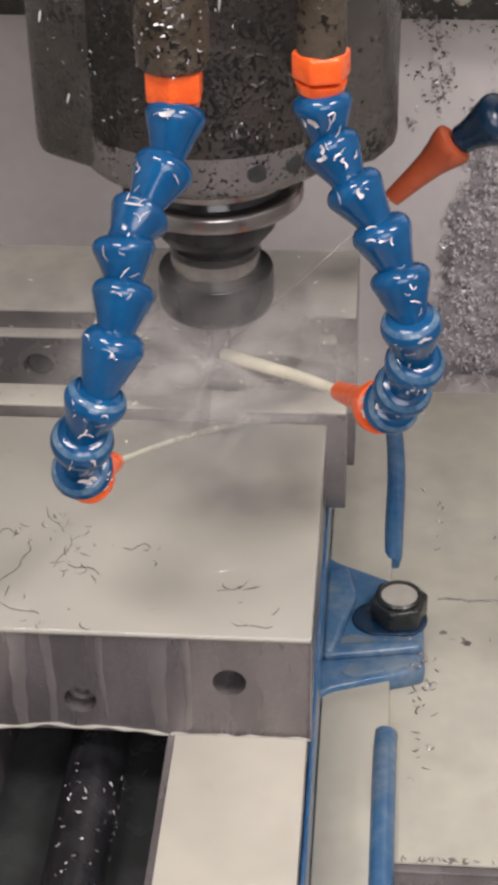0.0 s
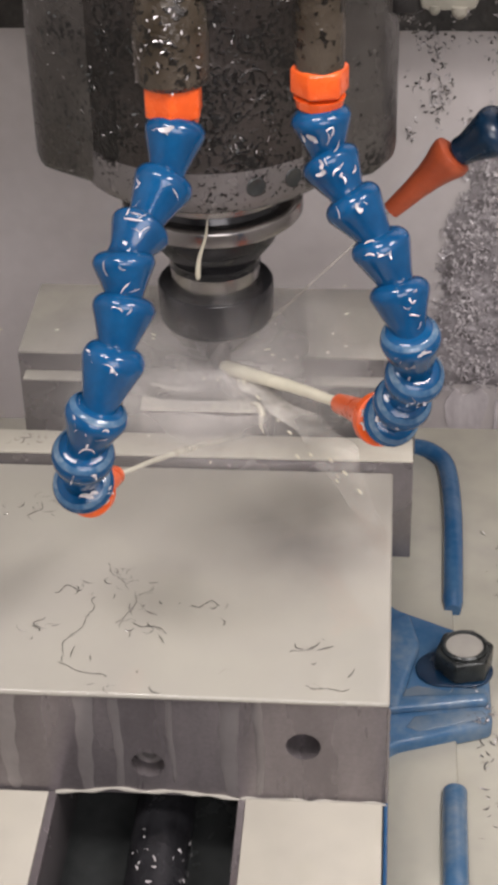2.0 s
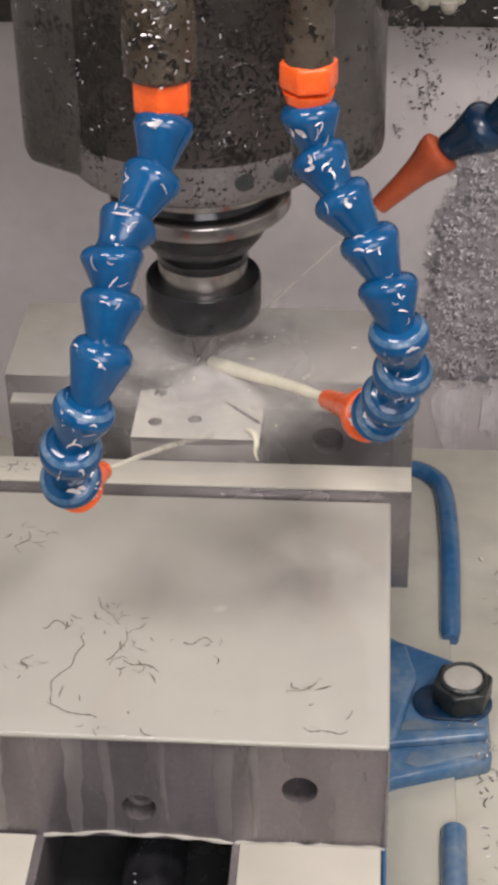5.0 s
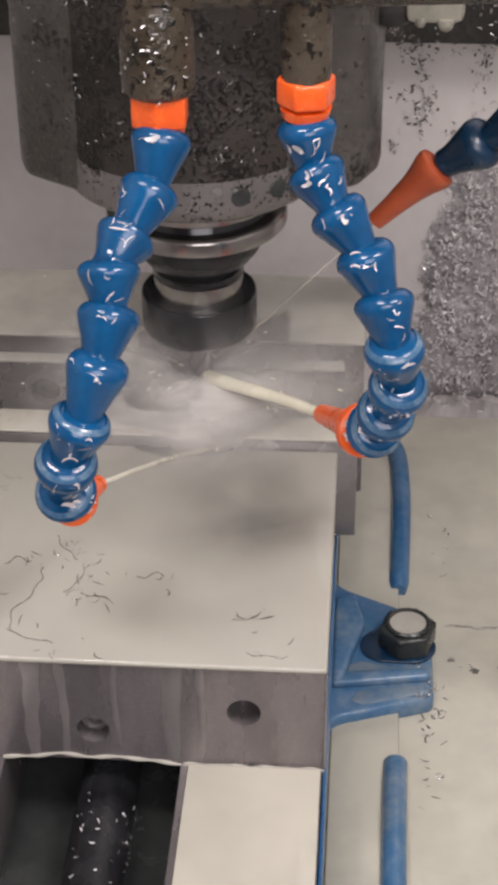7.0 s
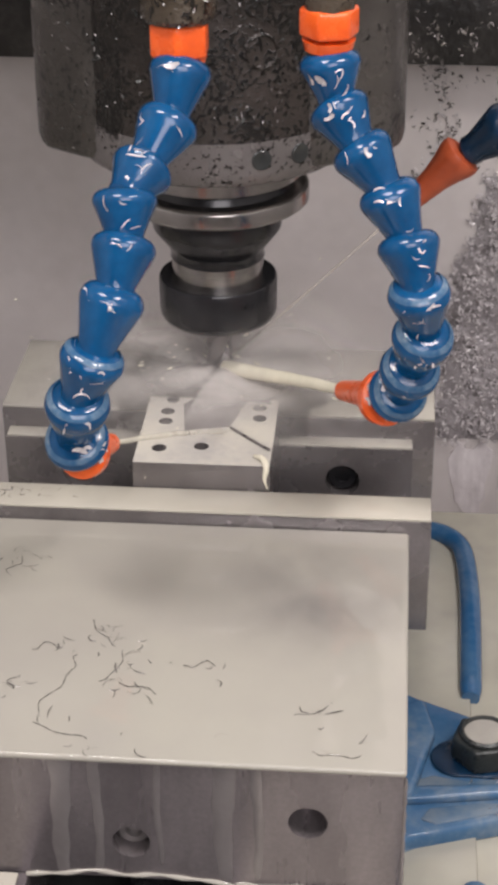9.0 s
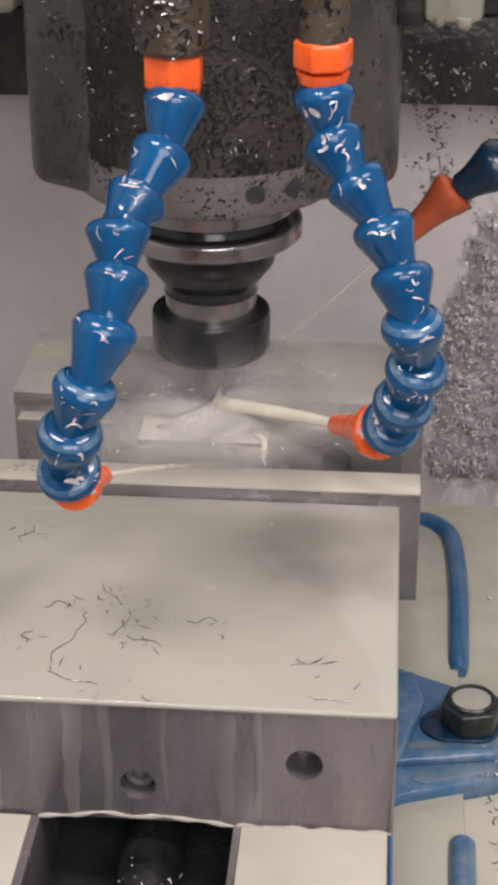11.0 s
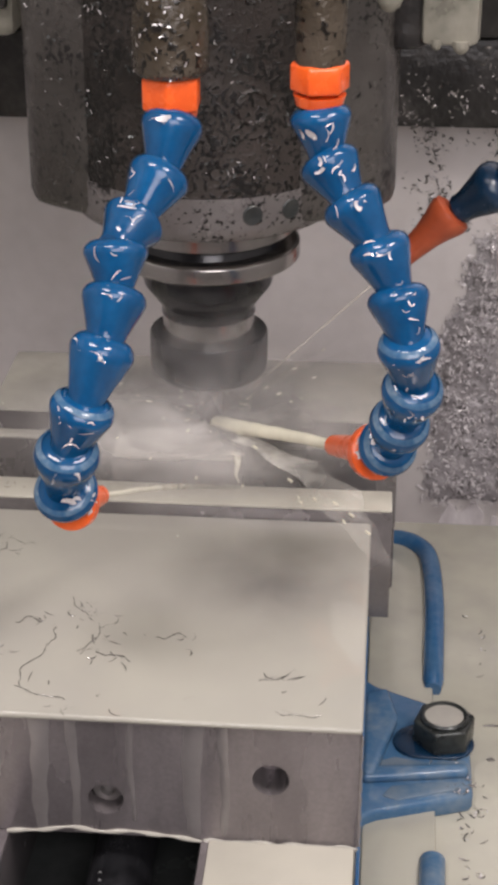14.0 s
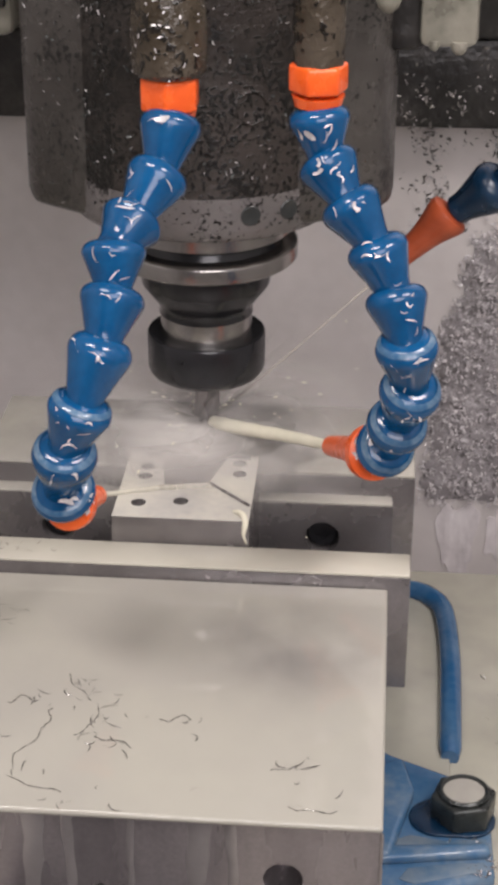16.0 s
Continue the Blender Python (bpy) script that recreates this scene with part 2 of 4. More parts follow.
def lathe(profile, m=None, steps=48, bm=None, close=True):
    """Turns (radius, height) pairs round z; m places it."""
    own = bmesh.new()
    rings = []
    for r, z in profile:
        rings.append([own.verts.new((max(r, 0.001) * math.cos(2 * math.pi * k / steps), max(r, 0.001) * math.sin(2 * math.pi * k / steps), z)) for k in range(steps)])
    for a, b in zip(rings, rings[1:]):
        for k in range(steps):
            own.faces.new((a[k], a[(k + 1) % steps], b[(k + 1) % steps], b[k]))
    if close:
        own.faces.new(rings[0][::-1])
        own.faces.new(rings[-1])
    if m is not None:
        own.transform(m)
    return merged(bm, own)


def aim(a, b):
    """Places a lathe's z axis from a to b, its zero at a."""
    a, b = Vector(a), Vector(b)
    return Matrix.Translation(a) @ (b - a).to_track_quat("Z", "Y").to_matrix().to_4x4()


def prism(outline, z0, z1, bevel=0.0, bm=None, segments=3):
    own = bmesh.new()
    low = [own.verts.new((x, y, z0)) for x, y in outline]
    face = own.faces.new(low)
    up = bmesh.ops.extrude_face_region(own, geom=[face])
    bmesh.ops.translate(own, verts=[v for v in up["geom"] if isinstance(v, bmesh.types.BMVert)], vec=(0, 0, z1 - z0))
    bmesh.ops.recalc_face_normals(own, faces=own.faces)
    if bevel:
        bmesh.ops.bevel(own, geom=own.edges[:], offset=bevel, segments=segments, affect="EDGES", profile=0.5)
    return merged(bm, own)


def drilled(u0, u1, v0, v1, depth, holes, m, bm=None, steps=24):
    """A block whose front (w = 0) is drilled: holes are (u, v, radius, depth). m maps u, v, w to the machine."""
    own = bmesh.new()

    def loop(points):
        vs = [own.verts.new((*p, 0)) for p in points]
        return vs, [own.edges.new((vs[i], vs[(i + 1) % len(vs)])) for i in range(len(vs))]

    outer, edges = loop([(u0, v0), (u1, v0), (u1, v1), (u0, v1)])
    rims = []
    for u, v, r, deep in holes:
        vs, es = loop([(u + r * math.cos(2 * math.pi * k / steps), v + r * math.sin(2 * math.pi * k / steps)) for k in range(steps)])
        rims.append((vs, deep))
        edges += es
    bmesh.ops.triangle_fill(own, use_beauty=True, use_dissolve=False, edges=edges)
    for vs, deep in rims:
        low = [own.verts.new((v.co.x, v.co.y, -deep)) for v in vs]
        for i in range(len(vs)):
            j = (i + 1) % len(vs)
            own.faces.new((vs[i], vs[j], low[j], low[i]))
        own.faces.new(low)
    back = [own.verts.new((v.co.x, v.co.y, -depth)) for v in outer]
    for i in range(4):
        j = (i + 1) % 4
        own.faces.new((outer[i], outer[j], back[j], back[i]))
    own.faces.new(back)
    own.transform(m)
    return merged(bm, own)


def tube(points, radii, steps=20, bm=None, cap=True):
    """A tube along points; radii is one number or one for each point."""
    own = bmesh.new()
    pts = [Vector(p) for p in points]
    radii = radii if isinstance(radii, (list, tuple)) else [radii] * len(pts)
    side = None
    rings = []
    for i, p in enumerate(pts):
        way = (pts[min(i + 1, len(pts) - 1)] - pts[max(i - 1, 0)]).normalized()
        side = way.orthogonal().normalized() if side is None else (side - way * side.dot(way)).normalized()
        other = way.cross(side)
        rings.append([own.verts.new(p + radii[i] * (side * math.cos(2 * math.pi * k / steps) + other * math.sin(2 * math.pi * k / steps))) for k in range(steps)])
    for a, b in zip(rings, rings[1:]):
        for k in range(steps):
            own.faces.new((a[k], a[(k + 1) % steps], b[(k + 1) % steps], b[k]))
    if cap:
        own.faces.new(rings[0][::-1])
        own.faces.new(rings[-1])
    return merged(bm, own)


def curve(points, n):
    """n + 1 points at even steps along a smooth curve through points."""
    pts = [Vector(p) for p in points]
    ext = [2 * pts[0] - pts[1]] + pts + [2 * pts[-1] - pts[-2]]
    fine = []
    for i in range(len(pts) - 1):
        a, b, c, d = ext[i:i + 4]
        for k in range(24):
            t = k / 24
            fine.append(0.5 * ((2 * b) + (c - a) * t + (2 * a - 5 * b + 4 * c - d) * t * t + (3 * b - a - 3 * c + d) * t ** 3))
    fine.append(pts[-1])
    run = [0.0]
    for p, q in zip(fine, fine[1:]):
        run.append(run[-1] + (q - p).length)
    out, j = [], 0
    for i in range(n + 1):
        s = run[-1] * i / n
        while j < len(run) - 2 and run[j + 1] < s:
            j += 1
        out.append(fine[j].lerp(fine[j + 1], min(1, max(0, (s - run[j]) / max(1e-9, run[j + 1] - run[j])))))
    return out


# ---- the machine's inside ----
def wall(name, x0, x1, y0, y1, z0, z1, mat, label):
    ob = solo(name, box(x0, x1, y0, y1, z0, z1), mat, ((x0 + x1) / 2, (y0 + y1) / 2, z0), label, "wall", "structure")
    return ob


wall("wall_back", -520, 520, 236, 248, -420, 700, M["sheet"], "smooth grey sheet-metal guard behind the milling table")
wall("wall_left", -532, -520, -1300, 248, -420, 700, M["enclosure"], "off-white painted side of the machine enclosure")
wall("wall_right", 520, 532, -1300, 248, -420, 700, M["enclosure"], "off-white painted side of the machine enclosure")
wall("wall_front", -532, 532, -1312, -1300, -420, 700, M["enclosure"], "off-white painted wall on the door side")
wall("floor", -532, 532, -1312, 248, -432, -420, M["sheet"], "grey sheet-metal chip pan floor")
tagged(solo("ceiling", box(-532, 532, -1312, 248, 700, 712), M["enclosure"], (0, -560, 700), "off-white enclosure roof over the machine", "ceiling", "structure"))

# ---- spindle head ----
head = thing("spindle_head", (0, 0, 58), "grimy grey cast spindle head stained with coolant", "spindle head")
outline = [(-58, 95), (-60, -6), (-57, -17), (-29, -34), (31, -34), (58, -19), (64, -6), (63, 95)]
part("housing", prism(outline, 58, 330, 5), M["casting_panel"], head, "stained grey painted housing")
nose = part("nose", lathe([(45, 330), (46.5, 320), (46.5, 62)], steps=72), M["casting"], head, "dark grimy round nose")
part("nose_cap", lathe([(46.75, 72), (46.75, 61.9), (46.2, 59), (44.6, 57), (40, 55.6), (30, 55.2)], steps=72), M["casting_band"], head, "cleaner grey lower cap of the nose")
# black discs stand for the darkness inside the two nose screw holes
for a in (-66, -49):
    c, s = math.cos(radians(a)), math.sin(radians(a))
    part("screw", lathe([(3.4, 0), (3.4, 0.75), (3.0, 1.05), (2.3, 0.95), (1.9, 0.8), (0.2, 0.75)], aim((46.1 * c, 46.1 * s, 66), (60 * c, 60 * s, 66)), 16), M["oily"], nose)

c, s = math.cos(radians(-66)), math.sin(radians(-66))
part("plug", lathe([(6.0, 0), (6.0, 0.8), (5.2, 1.2), (4.6, 0.5), (1.0, 0.4)], aim((46.0 * c, 46.0 * s, 101), (60 * c, 60 * s, 101)), 28), M["casting"], nose, "round threaded plug")

# ---- tool ----
tool = thing("tool_holder", (0, 0, 0), "black collet chuck tool holder gripping an end mill", "tool holder")
part("upper_flange", lathe([(26, 54.5), (29.4, 53.6), (30, 53), (30, 47.6), (29.2, 47.0), (27, 46.4)], steps=72), M["turned_steel"], tool, "steel upper flange ring")
part("groove", lathe([(27.2, 47), (26.0, 45.6), (27.2, 43)], steps=72), M["black_steel"], tool, "dark gripper groove")
part("lower_flange", lathe([(27, 43.4), (30.8, 43.2), (31.8, 42.4), (32, 41.8), (32, 37.4), (31.2, 36.6), (22, 36.4)], steps=72), M["turned_steel"], tool, "steel lower flange ring")
part("body", lathe([(22.2, 37), (22.7, 36), (22.7, 27.8), (22.3, 26.4), (17.6, 20.2), (16.7, 18.6), (16.3, 17.0), (16.6, 15.6), (15.8, 15.0)], steps=64), M["black_steel"], tool, "black holder body")
part("neck", lathe([(16.0, 15.6), (16.1, 15.0), (16.1, 7.0)], steps=64), M["turned_steel"], tool, "steel neck")
nut_bm = lathe([(15.4, 7.4), (17.6, 7.7), (19.8, 8.2), (20.6, 7.9), (21, 7.2), (21, -4.4), (20.7, -5.8), (19.8, -7.2), (18.2, -8.3), (16.5, -8.8), (9, -9), (8.4, -8)], steps=64)
part("collet_nut", nut_bm, M["black_steel"], tool, "smooth black collet nut")
mill = bmesh.new()
steps, turns, high = 40, 1.1, 22
rings = []
for i in range(29):
    z = -8 - i * 0.92
    fl = max(0.0, min(1.0, (i - 8) / 4))
    ring = []
    for k in range(steps):
        a = 2 * math.pi * k / steps
        r = 4.6 - fl * 1.5 * max(0, math.cos(3 * (a + i * 0.16))) ** 2
        ring.append(mill.verts.new((r * math.cos(a), r * math.sin(a), z)))
    rings.append(ring)
for a, b in zip(rings, rings[1:]):
    for k in range(steps):
        mill.faces.new((a[k], a[(k + 1) % steps], b[(k + 1) % steps], b[k]))
mill.faces.new(rings[-1])
part("end_mill", mill, M["plate_steel"], tool, "grey fluted end mill")

# ---- coolant manifold and hoses ----
manifold = thing("coolant_manifold", (1, -102, 127), "grimy grey pipe manifold that feeds the coolant hoses", "pipe")
part("pipe", tube(curve([(1.3, -102, 126), (1.3, -102, 142), (2, -101, 151), (9, -100, 157), (20, -99, 157.5), (60, -95, 157.5), (170, -84, 158)], 30), 7.0, 28), M["pipe"], manifold, "bent grimy pipe with chips stuck on it")
part("elbow", lathe([(9.2, 0), (10.4, 1.5), (10.6, 12), (9.8, 22), (8.0, 26)], aim((1.3, -102, 127.5), (1.3, -101.6, 150)), 32), M["pipe"], manifold, "dirty brown pipe elbow")
part("pipe", lathe([(7.0, 0), (7.3, 30)], aim((41.7, -95.4, 129), (41.7, -96, 158)), 28), M["pipe"], manifold)

SEG = [(4.5, -2.6), (6.8, -2.4), (8.6, -1.7), (9.9, -0.6), (10.55, 0.7), (10.7, 1.7), (10.5, 2.7), (9.9, 4.2), (8.3, 8.0), (6.9, 11.6), (6.3, 13.4), (6.1, 16.0), (5.0, 17.2)]
WASH = [(8.3, -1.95), (9.0, -1.55), (9.6, -1.05), (9.95, -0.6), (9.7, -0.9), (8.9, -1.5), (8.3, -1.85)]
seg_mesh = mesh_of("segment", lathe(SEG, None, 36), M["blue_plastic"])
wash_mesh = mesh_of("coolant_ring", lathe(WASH, Matrix.Translation((0, 0, -0.25)), 36, close=False), M["ring_wash"])


def hose(at, label, path, size=1.0, mat=None, group="coolant hoses", washed=()):
    """A ball-jointed hose: one segment from each point of the path to the next, inlet to nozzle, a little wider towards the nozzle."""
    ob = thing("coolant_hose", at, label, "coolant hose", group)
    ring = seg_mesh if mat is None else mesh_of("segment", lathe(SEG, None, 36), mat)
    pts = [Vector(p) for p in path]
    count = len(pts) - 1
    for i, (p, q) in enumerate(zip(pts, pts[1:])):
        s = new("segment", ring)
        s.parent = ob
        k = (q - p).length / 15.6
        w = size * (0.89 + 0.08 * i / (count - 1))
        s.matrix_basis = Matrix.Scale(MM, 4) @ aim(p - Vector(at), q - Vector(at)) @ Matrix.Diagonal((w, w, k, 1)) @ Matrix.Scale(1 / MM, 4)
        if i in washed:
            r = new("coolant_ring", wash_mesh)
            r.parent = s
            tagged(r, "milky coolant lying on the hose shoulder")
    return ob, pts


def hex_collar(ob, at, mat, turn, r, half):
    out = []
    for k in range(6):
        a = radians(60 * k + turn)
        out.append((at[0] + r * math.cos(a), at[1] + r * math.sin(a)))
    bm = prism(out, at[2] - half, at[2] + half, 1.0)
    lathe([(6.6, at[2] - 8.0), (7.4, at[2] - 5)], Matrix.Translation((at[0], at[1], 0)), 28, bm)
    return part("hex_collar", bm, mat, ob, "bright orange hexagonal collar")


def nozzle(ob, base, tip, mat, r0=10.2, r1=2.6, label="orange plastic nozzle", length=None):
    n = (Vector(tip) - Vector(base)).length
    bm = lathe([(r0 - 1.5, -2.0), (r0, -1.0), (r0, 2.2), (r0 - 2.6, 4.2), (r1 + 2.0, n * 0.55), (r1 + 1.1, n), (r1, n + 0.2), (r1 - 0.4, n - 3)], aim(base, tip), 32)
    return part("nozzle", bm, mat, ob, label)


hose_a, pts_a = hose((1, -102, 128), "blue ball-jointed coolant hose with orange collar and nozzle",
                     [(2.0, -104.7, 115.1), (-0.6, -112.0, 102.4), (-6.9, -121.0, 92.0), (-11.1, -130.0, 87.2), (-10.8, -135.4, 75.8), (-13.1, -143.4, 64.0), (-18.3, -149.2, 48.7), (-23.4, -149.4, 34.8), (-26.0, -142.6, 19.1), (-24.8, -134.5, 9.3)], 0.90, washed=(6, 7, 8))
hex_collar(hose_a, (1.3, -102, 122.6), M["orange_plastic"], 30, 8.8, 4.7)
nozzle(hose_a, (-25.3, -137.2, 11.6), (-20.6, -118, 4), M["orange_plastic"], 7.7, 2.0)
hose_b, pts_b = hose((42, -95, 130), "blue ball-jointed coolant hose curled towards the cutter, chips stuck on",
                     [(41.9, -96.3, 115.7), (44.3, -98.4, 102.8), (50.9, -104.2, 93.0), (59.2, -108.3, 81.9), (65.2, -111.5, 68.7), (68.8, -116.8, 56.1), (71.0, -113.0, 40.6), (67.8, -104.0, 25.2), (64.9, -94.0, 12.0), (59.5, -82, 2.5)], 0.90, washed=(5, 6, 7, 8))
hex_collar(hose_b, (41.7, -95.4, 126.0), M["orange_plastic"], 12, 8.5, 4.0)
nozzle(hose_b, (60.8, -84.5, 4.8), (47.0, -57, -7.6), M["orange_plastic"], 8.8, 2.3)
hose_c, pts_c = hose((140, 20, 90), "blue coolant hose coloured for head shade, dark orange nozzle, behind the cutter",
                     [(130, 20, 80), (115, 24, 67), (101, 29.5, 54.5), (88, 35, 43)], 0.92, M["shaded_blue"])
way_c = aim((84, 36, 40), (62.8, 36, 18))
part("nozzle", lathe([(6.0, -2.5), (8.0, -1.6), (8.3, 0.0), (7.9, 2.2), (6.6, 6.0), (5.4, 11.0), (4.5, 18.0), (3.9, 25.0), (3.5, 30.4), (2.4, 30.6), (2.0, 27)], way_c, 32), M["dark_orange"], hose_c, "dark orange flared nozzle")

# ---- moving table ----
table = thing("machine_table", (0, -62, -190), "cast-iron milling table flooded with milky coolant", "machine table")
part("slab", box(-420, 420, -212, 84, -190, -139, 2), M["plate_steel"], table)
part("apron", box(-420, 420, -200, 72, -260, -190.5, 3), M["plate_steel"], table)
pool = solo("coolant_pool", box(-416, 416, -209, 82, -138.9, -137.2, 0.8), M["table_pool"], (0, -62, -139), "milky coolant standing on the milling table", "coolant", "stuff")

# ---- vise ----
vise = thing("milling_vise", (-3, -90, -138), "steel milling vise with blue base, jaws open round the workpiece", "vise")
part("base", box(-74, 67, -330, 60, -137.5, -118, 2), M["blue_paint"], vise, "blue painted vise base")
part("channel_floor", box(-35, 23.5, -329, -88, -117.8, -116.5), M["oily"], vise, "black oily channel floor")
part("rail", box(23, 68.6, -329, -30, -117.8, -86, 0.8), M["wet_steel"], vise, "wet ground steel rail")
part("rail", box(-76, -34.4, -329, -30, -117.8, -86, 0.8), M["wet_steel"], vise)
part("side_band", box(68.9, 70.2, -328, 40, -131, -93, 0.4), M["blue_paint"], vise, "blue painted side")
part("lead_screw", lathe([(9.0, 0), (9.8, 1), (9.8, 240), (9.0, 241)], aim((-2, -328, -104), (-2, -80, -104)), 40), M["screw"], vise, "black oily lead screw with chips on it")
face = Matrix(((1, 0, 0, 0), (0, 0, -1, -205), (0, 1, 0, 0), (0, 0, 0, 1)))
jaw = part("movable_jaw", drilled(-76.4, 69.4, -85.6, -44.2, 118, [(-4.9, -72.7, 5.3, 9), (43.7, -62.7, 5.4, 12)], face), M["wet_steel"], vise, "wet ground steel movable jaw with drilled front")
part("jaw_screw", lathe([(4.9, 0), (4.9, 3), (4.2, 3.6), (2.4, 3.6), (2.2, 1.5)], aim((-4.9, -196.5, -72.7), (-4.9, -204.5, -72.7)), 20), M["dull_steel"], jaw, "socket screw in the jaw")
part("jaw_plate", box(-79.6, 76.8, -86.6, -72.2, -81.2, -39, 0.5), M["plate_steel"], jaw, "ground steel jaw plate")
fixed = part("fixed_jaw", box(-77.5, 78.6, -9, 36, -117, -39.2, 0.8), M["wet_steel"], vise, "ground steel fixed jaw")
part("jaw_plate", box(-77.4, 78.6, -18.4, -9.2, -84, -39.2, 0.5), M["plate_steel"], fixed)
face_b = Matrix(((1, 0, 0, 0), (0, 0, -1, -25.4), (0, 1, 0, 0), (0, 0, 0, 1)))
step = part("step", drilled(-75, 71, -84, -47.2, 6.8, [(46.2, -60.5, 6.2, 5.5), (-49, -60.5, 6.2, 5.5)], face_b), M["plate_steel"], vise, "ground steel step with screw holes")
part("step_screw", lathe([(5.6, 0), (5.6, 1.4), (4.9, 2.2), (2.6, 2.2), (2.4, 0.6)], aim((46.2, -20.2, -60.5), (46.2, -26, -60.5)), 20), M["black_steel"], step)
part("step_screw", lathe([(5.6, 0), (5.6, 1.4), (4.9, 2.2), (2.6, 2.2), (2.4, 0.6)], aim((-49, -20.2, -60.5), (-49, -26, -60.5)), 20), M["black_steel"], step)
lug = part("clamp_lug", prism([(68, -52), (74, -58), (108, -75), (108.5, -121), (74, -133), (68, -138)], -138, -129.5, 2.2), M["washed_blue"], vise, "blue painted clamping lug")
part("lug_rib", prism([(70, -112), (107, -108), (107, -113), (70, -119)], -129.8, -125.8, 1.6), M["washed_blue"], lug)
part("lug_rib", prism([(70, -70), (78, -66), (82, -84), (74, -118), (70, -118)], -129.8, -124.5, 1.6), M["washed_blue"], lug)
part("rim", tube(curve([(70, 63, -136), (83, 60, -134), (91, 53, -133.5), (95, 42, -133.5), (96.6, 10, -133.5), (96, -30, -133.7), (95.4, -52, -135.0)], 28), [4.2 - (0.9 if k == 28 else 0) for k in range(29)], 18), M["washed_blue"], vise, "raised blue rim of the vise base")
part("rim", tube(curve([(94.2, -152, -134.4), (94, -156, -133.6), (93.6, -200, -133.6), (93.2, -330, -133.6)], 16), 4.5, 18), M["washed_blue"], vise)
part("puddle", prism([(81, -103), (92, -105), (106, -103), (106.5, -107.2), (90, -109.4), (74, -111), (75, -106)], -129.7, -128.9, 0.3), M["thin_wash"], lug, "milky coolant lying on the lug")
part("puddle", prism([(80, -119.5), (96, -116), (105, -115), (106, -118.5), (95, -122.5), (82, -127), (77, -125)], -129.7, -129.0, 0.3), M["thin_wash"], lug, "milky coolant lying on the lug")

bolt = thing("clamp_bolt", (98, -94, -130), "black hexagonal bolt head filled with milky coolant", "bolt")
hexa = [(98.4 + 11.4 * math.cos(radians(60 * k + 12)), -92 + 11.4 * math.sin(radians(60 * k + 12))) for k in range(6)]
# dark oblong sheet that stands for the shaded slot beside the bolt
stadium = [((90 if math.cos(radians(t)) < 0 else 100) + 9.6 * math.cos(radians(t)), -93.5 + 9.6 * math.sin(radians(t))) for t in range(5, 365, 10)]
part("slot_patch", prism(stadium, -129.6, -128.3, 0.4), M["shaded_blue"], bolt, "oblong dark blue sheet standing for the clamp slot")
bolt_head = part("head", prism(hexa, -128.2, -119, 1.0), M["dark_bolt"], bolt)
part("rim", lathe([(8.7, -119.2), (8.7, -117.8), (7.9, -117.2), (7.1, -117.6), (7.0, -118.9)], Matrix.Translation((98.4, -92, 0)), 36, close=False), M["dark_bolt"], bolt_head)
part("puddle", lathe([(7.2, -118.9), (7.1, -118.3), (0.5, -118.2)], Matrix.Translation((98.4, -92, 0)), 32), M["pool"], bolt_head, "milky coolant in the bolt head")

# ---- workpiece ----
top_view = Matrix(((1, 0, 0, 0), (0, 1, 0, 0), (0, 0, 1, -28.8), (0, 0, 0, 1)))
holes = [(-13.6, -27.5, 2.3, 9), (-14.4, -36.2, 2.4, 9), (-14.3, -43.3, 2.4, 9), (-14.2, -62.0, 2.5, 9), (-0.2, -60.0, 2.5, 9), (17.2, -31.5, 2.4, 9), (17.8, -39.2, 2.4, 9)]
work = thing("workpiece", (1, -49, -62), "flat aluminium workpiece with drilled holes washed by coolant", "workpiece")
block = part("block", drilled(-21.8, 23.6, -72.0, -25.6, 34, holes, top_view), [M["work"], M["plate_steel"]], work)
# washed colour on the top face only; sides and holes take the darker steel
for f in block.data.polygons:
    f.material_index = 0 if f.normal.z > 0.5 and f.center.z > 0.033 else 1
part("machined_face", prism([(2, -25.8), (20.5, -25.8), (21, -29), (12.5, -27.6), (8, -46), (-7, -50), (-9.5, -31), (-6, -25.8)], -29.2, -28.55, 0.1), M["cut_face"], work, "freshly machined grey patch")
part("machined_edge", tube(curve([(8.5, -47, -28.5), (15, -54, -28.3), (22.8, -62, -28.2)], 10), 0.5, 8), M["plate_steel"], work, "dark edge left by the cutter")
part("burr", tube(curve([(18, -66, -28.4), (21, -69, -27.5), (22.5, -72, -29), (22, -73.5, -33), (23, -74, -36)], 16), [0.3 + 0.8 * math.sin(math.pi * min(1, 0.1 + k / 17)) for k in range(17)], 10), M["jet"], work, "pale curled burr hanging from the corner")

# ---- milky film on the vise ----
film_jaw = solo("coolant_film", box(-76.8, 69.8, -205.9, -87, -44.9, -42.7, 1.05, 4), M["film"], (-3, -146, -44), "thin milky coolant film on the vise jaw", "coolant", "stuff")
film_plate = solo("coolant_film", box(-79.4, 76.7, -86.4, -72.4, -39.1, -38.0, 0.5, 2), M["thick"], (-1, -79, -39), "milky coolant film on the jaw plate", "coolant", "stuff")
film_fixed = solo("coolant_film", box(-77.3, 78.4, -18.2, 35.6, -39.3, -38.0, 0.6, 2), M["pool"], (0, 9, -39), "milky coolant film on the fixed jaw", "coolant", "stuff")
film_step = solo("coolant_film", box(-74.8, 70.8, -25.2, -18.6, -47.3, -46.2, 0.5, 2), M["pool"], (0, -22, -47), "milky coolant film along the jaw step", "coolant", "stuff")
